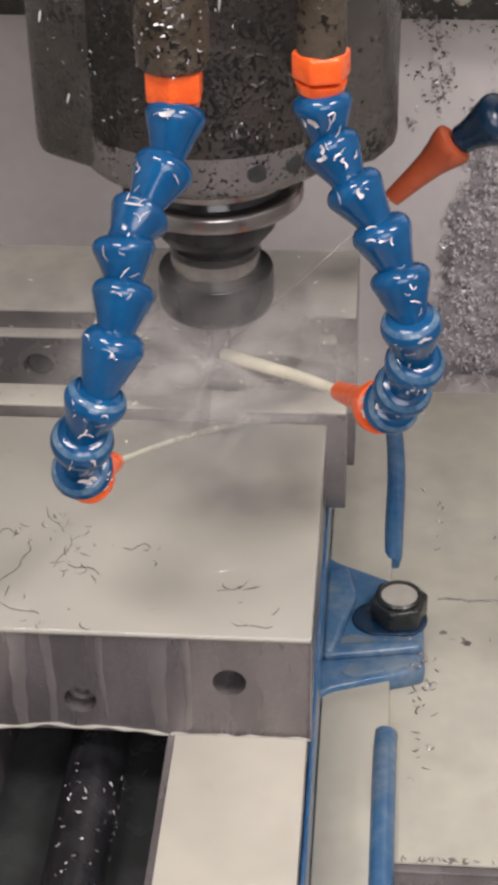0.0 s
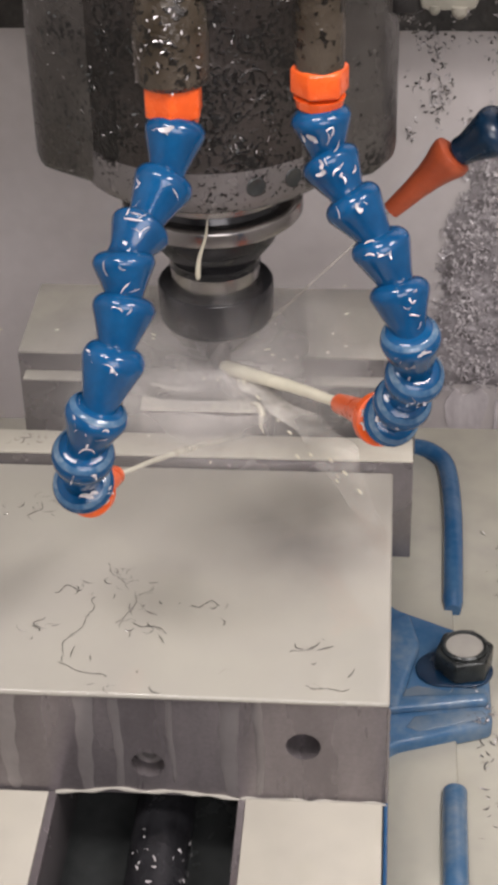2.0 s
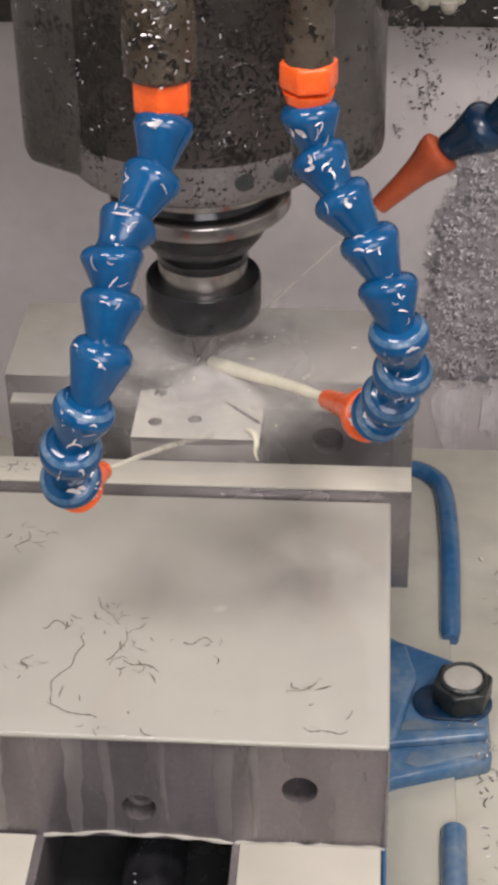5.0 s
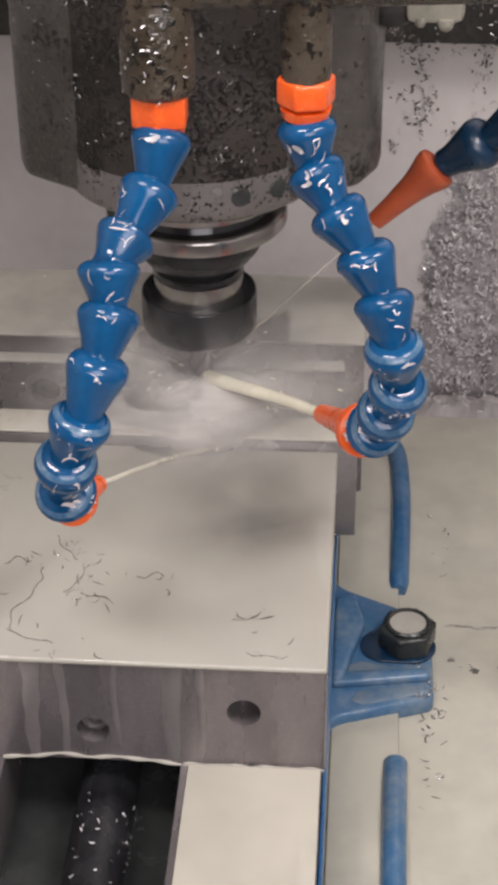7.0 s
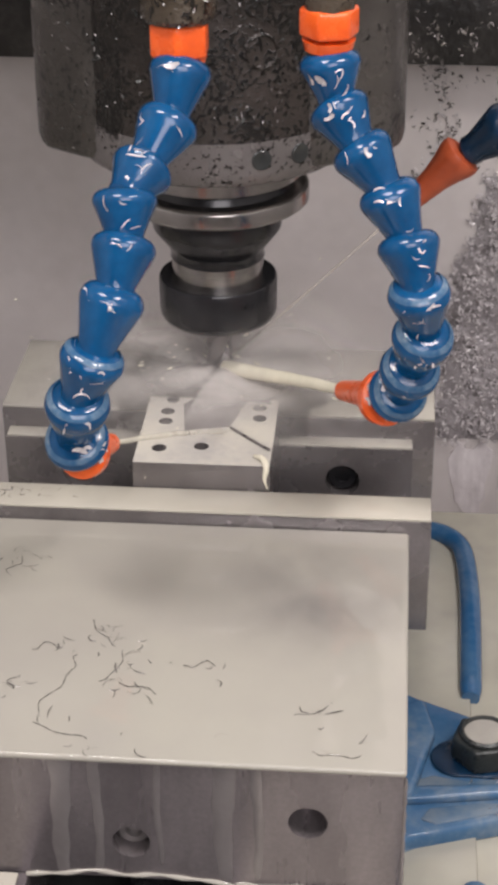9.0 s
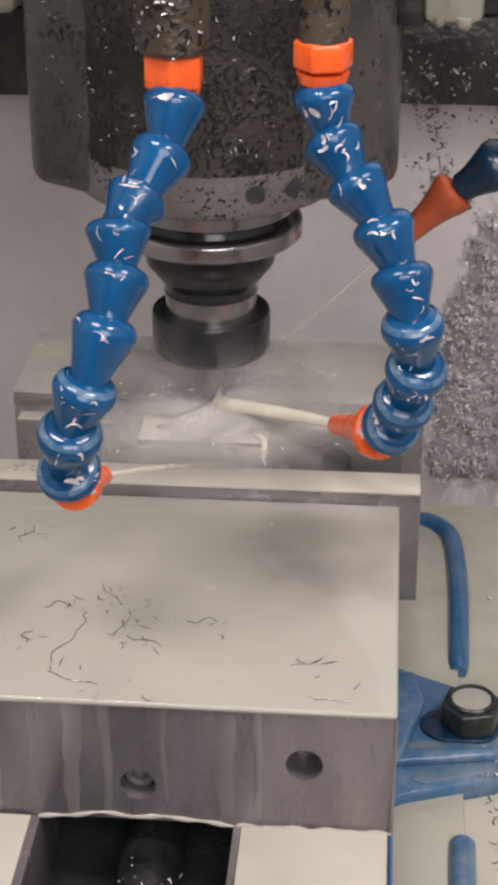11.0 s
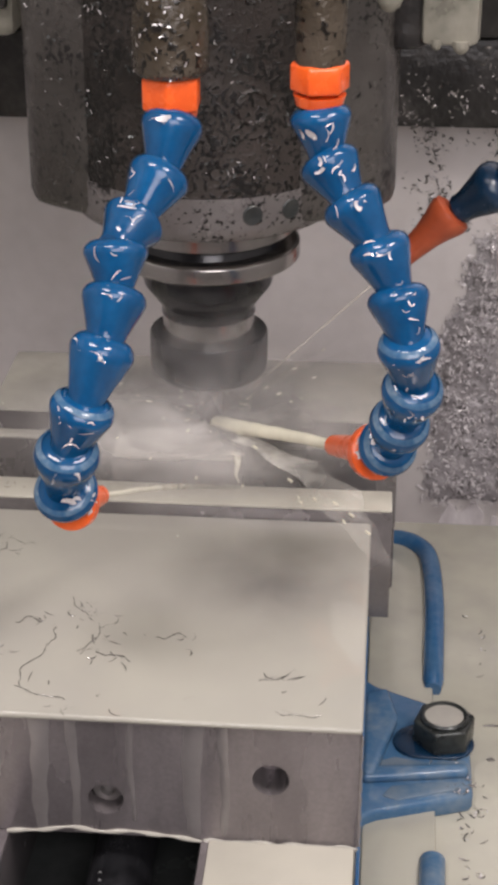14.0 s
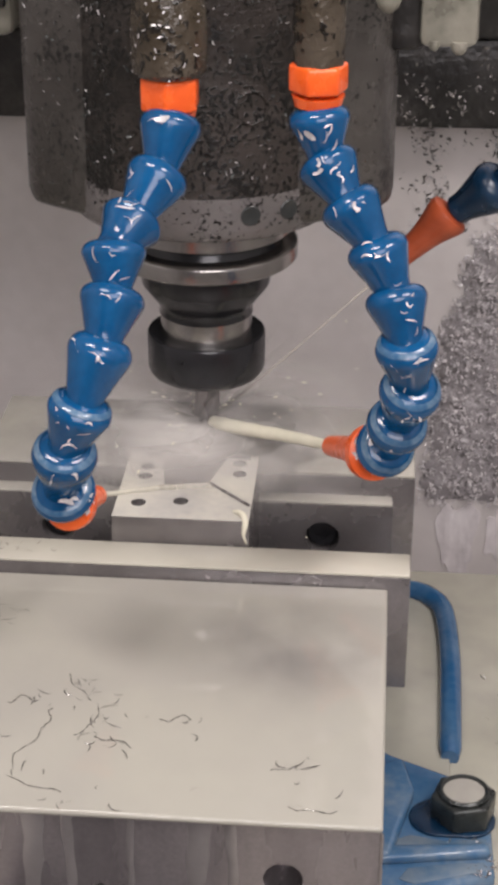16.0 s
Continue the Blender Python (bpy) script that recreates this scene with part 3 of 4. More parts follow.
film_rail = solo("coolant_film", box(25.5, 68.4, -328, -206, -86.2, -85.0, 0.5, 2), M["thick"], (47, -267, -86), "milky coolant film on the vise rail", "coolant", "stuff")
film_rail_b = solo("coolant_film", box(-75.8, -37, -328, -206, -86.2, -85.0, 0.5, 2), M["thick"], (-56, -267, -86), "milky coolant film on the vise rail", "coolant", "stuff")
film_side = solo("coolant_film", box(70.4, 95.4, -328, 57, -137.4, -135.4, 0.8, 2), M["table_pool"], (80, -135, -137), "milky coolant trapped behind the rim of the vise", "coolant", "stuff")

def spray_material(name, colour, strength, reach, streak):
    """Fine spray: thin, broken and fading outwards from the cutter."""
    m = bpy.data.materials.new(name)
    m.use_nodes = True
    nt = m.node_tree
    nt.nodes.remove(nt.nodes["Principled BSDF"])
    out = nt.nodes["Material Output"]
    body, clear, mix = nt.nodes.new("ShaderNodeBsdfDiffuse"), nt.nodes.new("ShaderNodeBsdfTransparent"), nt.nodes.new("ShaderNodeMixShader")
    body.inputs[0].default_value = (*colour, 1)
    co = nt.nodes.new("ShaderNodeTexCoord")
    size = nt.nodes.new("ShaderNodeVectorMath")
    size.operation = "LENGTH"
    nt.links.new(co.outputs["Object"], size.inputs[0])
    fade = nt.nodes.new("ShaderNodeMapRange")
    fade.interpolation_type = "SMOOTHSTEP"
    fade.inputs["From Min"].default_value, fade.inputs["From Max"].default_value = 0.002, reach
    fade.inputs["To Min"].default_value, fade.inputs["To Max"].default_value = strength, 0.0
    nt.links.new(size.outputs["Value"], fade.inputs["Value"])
    noise_n = nt.nodes.new("ShaderNodeTexNoise")
    noise_n.inputs["Scale"].default_value, noise_n.inputs["Detail"].default_value = streak, 4.0
    nt.links.new(co.outputs["Object"], noise_n.inputs["Vector"])
    rng = nt.nodes.new("ShaderNodeMapRange")
    rng.inputs["From Min"].default_value, rng.inputs["From Max"].default_value = 0.32, 0.68
    nt.links.new(noise_n.outputs["Fac"], rng.inputs["Value"])
    mul = nt.nodes.new("ShaderNodeMath")
    mul.operation = "MULTIPLY"
    nt.links.new(fade.outputs[0], mul.inputs[0])
    nt.links.new(rng.outputs[0], mul.inputs[1])
    nt.links.new(mul.outputs[0], mix.inputs[0])
    nt.links.new(clear.outputs[0], mix.inputs[1])
    nt.links.new(body.outputs[0], mix.inputs[2])
    nt.links.new(mix.outputs[0], out.inputs[0])
    return m


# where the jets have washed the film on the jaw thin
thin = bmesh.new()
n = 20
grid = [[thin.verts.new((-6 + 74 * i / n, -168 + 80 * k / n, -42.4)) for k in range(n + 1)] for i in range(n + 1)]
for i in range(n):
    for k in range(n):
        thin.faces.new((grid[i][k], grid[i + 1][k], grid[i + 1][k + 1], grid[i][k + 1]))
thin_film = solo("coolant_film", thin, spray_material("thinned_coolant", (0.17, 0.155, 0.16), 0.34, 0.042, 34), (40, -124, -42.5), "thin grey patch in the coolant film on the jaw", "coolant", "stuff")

# ---- streams and spray ----
jet_path = curve([(47.2, -57.4, -7.4), (33, -39, -14), (18, -22, -20.5), (3, -5, -27)], 18)
jet_bm = tube([p + Vector((0, 0, 0.08 * math.sin(i * 1.7))) for i, p in enumerate(jet_path)], [1.8 + 0.06 * i + 0.06 * math.sin(i * 2.3) for i in range(19)], 14)
jet_b = solo("coolant_jet", jet_bm, M["jet"], (46, -52, -9), "thick milky coolant jet from the nozzle to the cutter", "coolant jet")
jet_path = curve([(-20.8, -118.5, 4.1), (-12.5, -97.5, -5), (-4, -76, -15), (4.5, -54.5, -26), (13, -33, -37.5)], 16)
jet_bm = tube([p + Vector((0, 0, 0.12 * math.sin(i * 2.1))) for i, p in enumerate(jet_path)], [0.75 + 0.02 * i for i in range(17)], 12)
jet_a = solo("coolant_jet", jet_bm, spray_material("thin_stream", (0.70, 0.67, 0.56), 1.9, 0.15, 24), (-21, -118, 4), "thin milky coolant jet from the nozzle", "coolant jet")
FAINT = spray_material("faint_stream", (0.62, 0.57, 0.48), 0.5, 0.16, 60)
jet_bm = tube(curve([(62.5, 36, 17.7), (42, 24, 2), (20, 10, -14), (4, 3, -26)], 14), [0.35 + 0.02 * i for i in range(15)], 8)
jet_c = solo("coolant_jet", jet_bm, FAINT, (62, 36, 18), "very fine coolant jet from the rear nozzle", "coolant jet")


def spray_fan(rnd, low, reach, span, rise, mat, drops):
    """A ragged sheet of spray thrown out round the cutter, with drops beyond it. low: height of its source."""
    bm = bmesh.new()
    na, nr = 28, 10
    a0, ph = rnd.uniform(0, 6.28), rnd.uniform(0, 6.28)
    grid = []
    for i in range(na + 1):
        a = a0 + radians(span) * i / na
        row = []
        for k in range(nr + 1):
            r = 3 + (reach - 3) * k / nr
            z = low + rise * (k / nr) ** 1.3 * (0.8 + 0.35 * math.sin(3 * a + ph)) + 0.9 * math.sin(5 * a + k)
            row.append(bm.verts.new((r * math.cos(a), r * math.sin(a), z)))
        grid.append(row)
    for i in range(na):
        for k in range(nr):
            bm.faces.new((grid[i][k], grid[i + 1][k], grid[i + 1][k + 1], grid[i][k + 1]))
    for _ in range(drops):
        a, r = a0 + radians(span) * rnd.random(), rnd.uniform(6, reach * 0.95)
        c = Vector((r * math.cos(a), r * math.sin(a), low + rise * (r / reach) + rnd.uniform(-4, 10)))
        m = Matrix.Translation(c) @ Matrix.Rotation(a, 4, "Z") @ Matrix.Diagonal((rnd.uniform(0.5, 1.6), 0.35, 0.35, 1))
        made = bmesh.ops.create_icosphere(bm, subdivisions=1, radius=rnd.uniform(0.5, 1.0), matrix=m)
        for f in {f for v in made["verts"] for f in v.link_faces}:
            f.material_index = 1
    return bm


rnd = random.Random(7)
spins = []
for n, (low, reach, span, rise, which, drops, rate) in enumerate([
        (0, 32, 330, 2, 0, 22, -71), (-1, 36, 300, -3, 0, 18, 47), (2, 72, 345, 7, 1, 24, -37), (0, 92, 355, -4, 2, 8, 29), (3, 88, 355, 9, 2, 12, -53)]):
    far = math.hypot(reach, rise) * MM * 0.93
    mist = spray_material("coolant_spray", (0.74, 0.705, 0.67), (0.72, 0.84, 0.80)[which], far, (70, 26, 13)[which])
    fan = solo("coolant_spray", spray_fan(rnd, low, reach, span, rise, 0, drops), [mist, M["jet"]], (0, 0, 0), "fine milky spray thrown off by the spinning cutter", "coolant spray", "stuff")
    fan.location = Vector((0, -3, -29)) * MM
    ORIGIN[fan] = Vector((0, -3, -29))
    spins.append((fan, 40 * n, rate))

# a veil of mist that climbs round the tool when the jets strike past the workpiece, and sinks back
veil_bm = bmesh.new()
for depth, wide, seed in ((-7, 34, 1), (0, 40, 2), (8, 46, 3)):
    n = 24
    grid = []
    for i in range(n + 1):
        row = []
        for k in range(n + 1):
            u, v = 2 * i / n - 1, 2 * k / n - 1
            row.append(veil_bm.verts.new((wide * u, depth - 27 + 14 * u * u + 2 * math.sin(3 * u + 2 * v + seed), wide * v)))
        grid.append(row)
    for i in range(n):
        for k in range(n):
            veil_bm.faces.new((grid[i][k], grid[i + 1][k], grid[i + 1][k + 1], grid[i][k + 1]))
veil_bm.transform(Matrix.Translation((0, 24, 0)))
veil = solo("coolant_mist", veil_bm, spray_material("coolant_mist", (0.74, 0.71, 0.69), 0.17, 0.042, 45), (0, 0, 0), "thin milky mist hanging round the spinning tool", "coolant mist", "stuff")

# a ragged tongue of coolant thrown out past the cutter, swinging round it
tongue = bmesh.new()
na, nv = 40, 10
grid = []
for i in range(na + 1):
    u = i / na
    row = []
    for k in range(nv + 1):
        v = 2 * k / nv - 1
        wide = (1.5 + 13 * u) * (1.02 - u ** 3) * (1 + 0.30 * math.sin(9 * u + (2 if v > 0 else 0)) + 0.18 * math.sin(27 * u + 3 * v))
        row.append(tongue.verts.new((6 + 104 * u + 5 * v * math.sin(5 * u), wide * v + 2.0 * math.sin(4 * u), 5 * math.sin(math.pi * u) - 9 * u * u + 1.6 * (1 - v * v) + 0.6 * math.sin(13 * u + 3 * v))))
    grid.append(row)
for i in range(na):
    for k in range(nv):
        tongue.faces.new((grid[i][k], grid[i + 1][k], grid[i + 1][k + 1], grid[i][k + 1]))
for _ in range(14):
    u = rnd.uniform(0.15, 1.05)
    c = Vector((8 + 95 * u, rnd.gauss(0, 2 + 6 * u), 3 - 8 * u * u + rnd.uniform(-1, 4)))
    made = bmesh.ops.create_icosphere(tongue, subdivisions=1, radius=rnd.uniform(0.4, 0.9), matrix=Matrix.Translation(c) @ Matrix.Diagonal((2.2, 0.7, 0.7, 1)))
    for f in {f for v in made["verts"] for f in v.link_faces}:
        f.material_index = 1
splash = solo("coolant_splash", tongue, [spray_material("torn_coolant_sheet", (0.80, 0.77, 0.70), 0.95, 0.125, 70), M["jet"]], (0, 0, 0), "torn sheet of milky coolant thrown past the cutter", "coolant splash", "stuff")

# showers of drops that fall past the spindle head
WATER = bpy.data.materials.new("clear_coolant_drop")
WATER.use_nodes = True
glassy = WATER.node_tree.nodes["Principled BSDF"]
glassy.inputs["Base Color"].default_value, glassy.inputs["Roughness"].default_value = (0.9, 0.88, 0.84, 1), 0.08
glassy.inputs["Transmission Weight"].default_value, glassy.inputs["IOR"].default_value = 0.55, 1.33
showers = []
for count, seed in ((26, 1), (24, 2), (90, 3), (30, 4)):
    r, bm = random.Random(seed), bmesh.new()
    for _ in range(count):
        c = Vector((r.uniform(-62, 66), r.uniform(-92, -50), r.uniform(0, 170)))
        lean = Matrix.Rotation(radians(r.gauss(12, 7)), 4, "Y")
        bmesh.ops.create_icosphere(bm, subdivisions=1, radius=r.uniform(0.35, 0.7), matrix=Matrix.Translation(c) @ lean @ Matrix.Diagonal((0.8, 0.8, r.uniform(2.5, 8), 1)))
    showers.append(solo("coolant_shower", bm, WATER, (0, 0, 0), "drops of coolant falling past the spindle head", "coolant drops", "stuff"))

# single threads of coolant that run off the nose and drop past the tool
dribble_mesh = mesh_of("coolant_dribble", tube([(2.0 + 0.45 * math.sin(0.35 * k) - 0.25 * k, 0.3 * k, -1.3 * k) for k in range(21)], [0.2 + 0.04 * k - (0.6 if k == 20 else 0) for k in range(21)], 10), M["jet"])
dribbles = [tagged(new("coolant_dribble", dribble_mesh), "thread of milky coolant dropping past the tool", "coolant", "coolant threads", "stuff") for _ in range(4)]

# ---- chips ----


def chips(name, places, mat, at, label, seed, long=(2, 6), wide=(0.4, 1.1), curl=(0.2, 1.6), category="metal chips"):
    """Curled metal slivers, one at each (place, normal)."""
    rnd = random.Random(seed)
    verts, faces = [], []
    for p, n in places:
        p, n = Vector(p), Vector(n).normalized()
        side = n.orthogonal().normalized()
        side.rotate(Matrix.Rotation(rnd.uniform(0, 6.28), 3, n))
        along = n.cross(side)
        length, w, bend = rnd.uniform(*long), rnd.uniform(*wide), rnd.uniform(*curl)
        twist = rnd.uniform(-1.2, 1.2)
        steps = 5
        c = p - along * length * 0.5
        for k in range(steps + 1):
            u = k / steps
            head_a = bend * (u - 0.5) * 2
            a = along * math.cos(head_a) + side * math.sin(head_a)
            across = (a.cross(n) * math.cos(twist * (u - 0.5)) + n * math.sin(twist * (u - 0.5) + 0.5)) * w * 0.5 * (1 - 0.75 * abs(2 * u - 1) ** 3)
            lift = n * (0.25 + 0.5 * w * (0.6 + math.sin(3 * u + length)))
            verts += [c + lift - across, c + lift + across]
            c = c + a * length / steps
        b = len(verts) - 2 * (steps + 1)
        for k in range(steps):
            i = b + 2 * k
            faces.append((i, i + 1, i + 3, i + 2))
    me = bpy.data.meshes.new(name)
    me.from_pydata([(v - Vector(at)) * MM for v in verts], [], faces)
    me.materials.append(mat)
    me.polygons.foreach_set("use_smooth", [True] * len(faces))
    ob = new(name, me)
    ob.location = Vector(at) * MM
    ORIGIN[ob] = Vector(at)
    return tagged(ob, label, category, "", "stuff")


rnd = random.Random(3)
riders = []
# a bank of chips caught on the guard, thick low down and thinning upwards
EDGE = [(-190, 84), (-164, 87), (-130, 88), (-97, 90), (-78, 96), (-66, 101), (-44, 103), (20, 118)]


def bank_edge(z):
    for (z0, x0), (z1, x1) in zip(EDGE, EDGE[1:]):
        if z <= z1:
            break
    u = min(1.0, max(0.0, (z - z0) / (z1 - z0)))
    return x0 + (x1 - x0) * u + 1.6 * math.sin(z * 0.23) + 1.2 * math.sin(z * 0.61)


mass = bmesh.new()
cells = {}
for i in range(76):
    for k in range(104):
        z = -189 + 1.5 * k
        x = 80 + 1.7 * i
        inside = min(x - bank_edge(z), (z + 187 + 3 * noise.noise(Vector((x * 0.12, 0, 0)))) * 1.2, (-38 - z + 14 * noise.noise(Vector((x * 0.07, 5, 0)))) * 0.6)
        if inside > 0:
            lump = noise.noise(Vector((x * 0.16, z * 0.14, 1))) + 0.6 * noise.noise(Vector((x * 0.45, z * 0.4, 7)))
            cells[i, k] = mass.verts.new((x, 235.6 - min(1.0, inside / 7) * (2.6 + 1.7 * lump), z))
for i, k in cells:
    ring = [cells.get(c) for c in ((i, k), (i + 1, k), (i + 1, k + 1), (i, k + 1))]
    if all(ring):
        mass.faces.new(ring)
solo("chip_bank", mass, M["chip_mass"], (120, 235, -120), "matted bank of wet grey chips caught on the guard", "metal chips", "stuff", angle=180)
spots = []
while len(spots) < 2300:
    z = rnd.uniform(-188, 20)
    x = bank_edge(z) + abs(rnd.gauss(0, 30)) - 1.5
    thick = 1.0 if z < -50 else max(0.05, 1 - (z + 50) / 30)
    if x < 200 and rnd.random() < thick * (0.25 + 0.75 * (noise.noise(Vector((x * 0.11, z * 0.09, 3))) > 0.0)):
        spots.append(((x, 231.6 - abs(rnd.gauss(0, 1.3)) if z < -45 and x > bank_edge(z) + 5 else 234.6, z), (rnd.gauss(0, 0.4), -1, rnd.gauss(0.3, 0.4))))
chips("chip_bank", spots[::4], M["chip"], (120, 235, -120), "bright wet metal chips on the bank", 11, (0.8, 3.2), (0.3, 1.0))
chips("chip_bank", spots[1::4] + spots[2::4] + spots[3::4], M["grey_chip"], (120, 235, -120), "grey wet metal chips mixed into the bank", 12, (1.0, 3.4), (0.3, 1.0))
smear = bmesh.new()
for cx, cz, w, h in ((106.5, -208, 10, 20), (130, -206, 8, 16)):
    n = 36
    rim = []
    for k in range(n):
        a = 2 * math.pi * k / n
        q = 1 + 0.16 * math.sin(3 * a + cx) + 0.10 * math.sin(7 * a + cz)
        rim.append((cx + w * q * math.copysign(abs(math.cos(a)) ** 0.6, math.cos(a)), cz + h * q * math.copysign(abs(math.sin(a)) ** 0.6, math.sin(a))))
    own = prism(rim, 0, 0.8, 0.0)
    own.transform(Matrix(((1, 0, 0, 0), (0, 0, -1, 235.9), (0, 1, 0, 0), (0, 0, 0, 1))))
    merged(smear, own)
solo("coolant_smear", smear, M["smear"], (110, 235, -150), "pale coolant smeared on the guard under the chips", "coolant", "stuff")
spots = []
for cx, cz, sx, sz, n in ((81, 12, 2.5, 4, 60), (85, 0, 2, 6, 40), (76, 4, 3, 3, 26), (84, -26, 2.5, 6, 50), (90, -20, 2, 5, 24), (72, -40, 1.5, 4, 14), (112, 4, 2.5, 9, 70), (117, 16, 3, 8, 60), (98, -34, 3, 3, 16), (78, -14, 6, 3, 24), (95, 8, 9, 8, 20)):
    for _ in range(n):
        spots.append(((rnd.gauss(cx, sx), 235.2, rnd.gauss(cz, sz)), (rnd.gauss(0, 0.5), -1, rnd.gauss(0.3, 0.5))))
chips("stuck_chips", spots[::2], M["chip"], (90, 235, 0), "scattered wet metal chips stuck on the guard", 13, (0.8, 3), (0.3, 1.0))
chips("stuck_chips", spots[1::2], M["dull_chip"], (90, 235, 0), "dark wet metal chips stuck on the guard", 23, (1, 3.4), (0.4, 1.3))

# chips and dirt stuck on the head and the manifold; bright slivers also stand for glints
spots = []
while len(spots) < 620:
    a, z = radians(rnd.uniform(-165, -15)), rnd.uniform(74, 170)
    if noise.noise(Vector((a * 6, z * 0.09, 2))) > 0.02:
        spots.append(((46.6 * math.cos(a), 46.6 * math.sin(a), z), (math.cos(a), math.sin(a), 0.2)))
for _ in range(160):
    u = rnd.random()
    spots.append(((-57 + 27 * u, -17.3 - 16.7 * u, rnd.uniform(62, 190)), (-0.5, -1, 0.1)))
chips("head_chips", spots[::2], M["dark_bolt"], (0, -40, 100), "small dark chips stuck on the spindle head", 14, (0.5, 1.8), (0.2, 0.8), (0.05, 0.8))
chips("head_chips", spots[1::8], M["chip"], (0, -40, 100), "small bright slivers on the spindle head, chips and glints", 15, (0.4, 2.2), (0.1, 0.35), (0.05, 0.8))
spots = []
for _ in range(30):
    a, z = rnd.uniform(-2.8, -0.3), rnd.uniform(128, 152)
    spots.append(((1.3 + 10.4 * math.cos(a), -102 + 10.4 * math.sin(a), z), (math.cos(a), math.sin(a), 0.2)))
for _ in range(60):
    x = rnd.uniform(10, 120)
    spots.append(((x, -100.5 + 0.1 * x, 164.3), (0, -0.3, 1)))
chips("pipe_chips", spots, M["chip"], (1, -102, 140), "bright wet slivers on the coolant pipe, chips and glints", 16, (0.5, 2.0), (0.2, 0.6), (0.05, 0.9))


def on_hose(pts, n, rnd, bias):
    out = []
    for _ in range(n):
        i = rnd.randrange(len(pts) - 1)
        p, q = pts[i], pts[i + 1]
        u = rnd.choice((rnd.uniform(0.02, 0.3), rnd.uniform(0.02, 0.3), rnd.uniform(0.3, 0.9)))
        way = (q - p).normalized()
        out_dir = Vector((rnd.gauss(bias, 0.55), -1, rnd.gauss(0.7, 0.4)))
        out_dir = (out_dir - way * out_dir.dot(way)).normalized()
        r = 0.80 * (10.7 - 3.6 * max(0, u - 0.2) / 0.8)
        out.append((p.lerp(q, u) + out_dir * (r + 0.1), out_dir))
    return out


chips("hose_chips", on_hose(pts_a, 34, rnd, 0), M["chip"], (1, -110, 100), "bright metal chips stuck on the blue hose", 17, (1.5, 6.0), (0.2, 0.5), (0.05, 1.2))
chips("hose_chips", on_hose(pts_a, 7, rnd, 0), M["chip"], (1, -110, 100), "broad bright flakes stuck on the blue hose", 27, (2.5, 5.0), (0.8, 1.5), (0.3, 1.0))
chips("hose_chips", on_hose(pts_b, 12, rnd, 0), M["chip"], (42, -100, 100), "broad bright flakes stuck on the blue hose", 28, (2.5, 4.5), (1.2, 2.4), (0.2, 0.9))
chips("hose_chips", on_hose(pts_b, 48, rnd, 0), M["chip"], (42, -100, 100), "bright metal chips stuck on the blue hose", 18, (0.8, 4.5), (0.2, 0.6), (0.05, 1.2))

# swarf lying in the film on the vise and on the table; it rides with the table
spots = []
for cx, cy, sx, sy, n in ((-20, -152, 4, 4, 10), (-12, -166, 4, 5, 12), (-5, -174, 5, 3, 9), (-34, -157, 3, 3, 6), (-53, -115, 5, 4, 12), (-41, -176, 4, 3, 7), (43, -182, 4, 2, 5), (-28, -195, 5, 3, 3),
                          (-14, -203, 3, 1, 5), (52, -200, 4, 1, 2), (10, -163, 4, 1, 3), (-56, -78, 7, 2, 16), (20, -185, 30, 12, 5)):
    for _ in range(n):
        x, y = rnd.gauss(cx, sx), rnd.gauss(cy, sy)
        spots.append(((min(68, max(-75, x)), max(-204.5, y), -42.75 if y < -88 else -38.1), (0, 0, 1)))
riders.append(chips("swarf", spots, M["swarf"], (-3, -146, -43), "thin wet swarf curls lying in the coolant film", 19, (1.5, 6), (0.12, 0.34), (0.05, 1.6)))
spots = []
for _ in range(70):
    a = rnd.uniform(-0.2, 2.6)
    y = rnd.uniform(-325, -209)
    spots.append(((-2 + 9.9 * math.cos(a), y, -104 + 9.9 * math.sin(a)), (math.cos(a), 0, math.sin(a))))
riders.append(chips("screw_chips", spots, M["chip"], (-2, -265, -100), "bright chips on the oily lead screw", 20, (0.6, 2.6), (0.2, 0.6), (0.05, 1.0)))
spots = []
for cx, cy, sx, sy, n in ((108, -118, 2, 4, 14), (106, -132, 2, 6, 12), (104, -122, 5, 3, 14), (100, -106, 5, 1.5, 10), (112, -20, 5, 12, 8), (140, -60, 22, 40, 9), (106, -160, 2, 8, 7), (112, -211, 10, 2, 22), (130, -96, 8, 1.5, 5)):
    for _ in range(n):
        x, y = rnd.gauss(cx, sx), rnd.gauss(cy, sy)
        spots.append(((x, max(-208, y), -137.0 if x > 109 or y < -122 else -129.3), (0, 0, 1)))
riders.append(chips("swarf", spots, M["dull_chip"], (105, -110, -137), "wet swarf lying on the flooded table", 21, (1.2, 4.5), (0.2, 0.6), (0.05, 1.4)))
riders.append(chips("swarf", spots[::3], M["chip"], (105, -110, -137), "bright wet swarf lying on the flooded table", 22, (0.8, 2.6), (0.2, 0.6), (0.05, 1.2)))

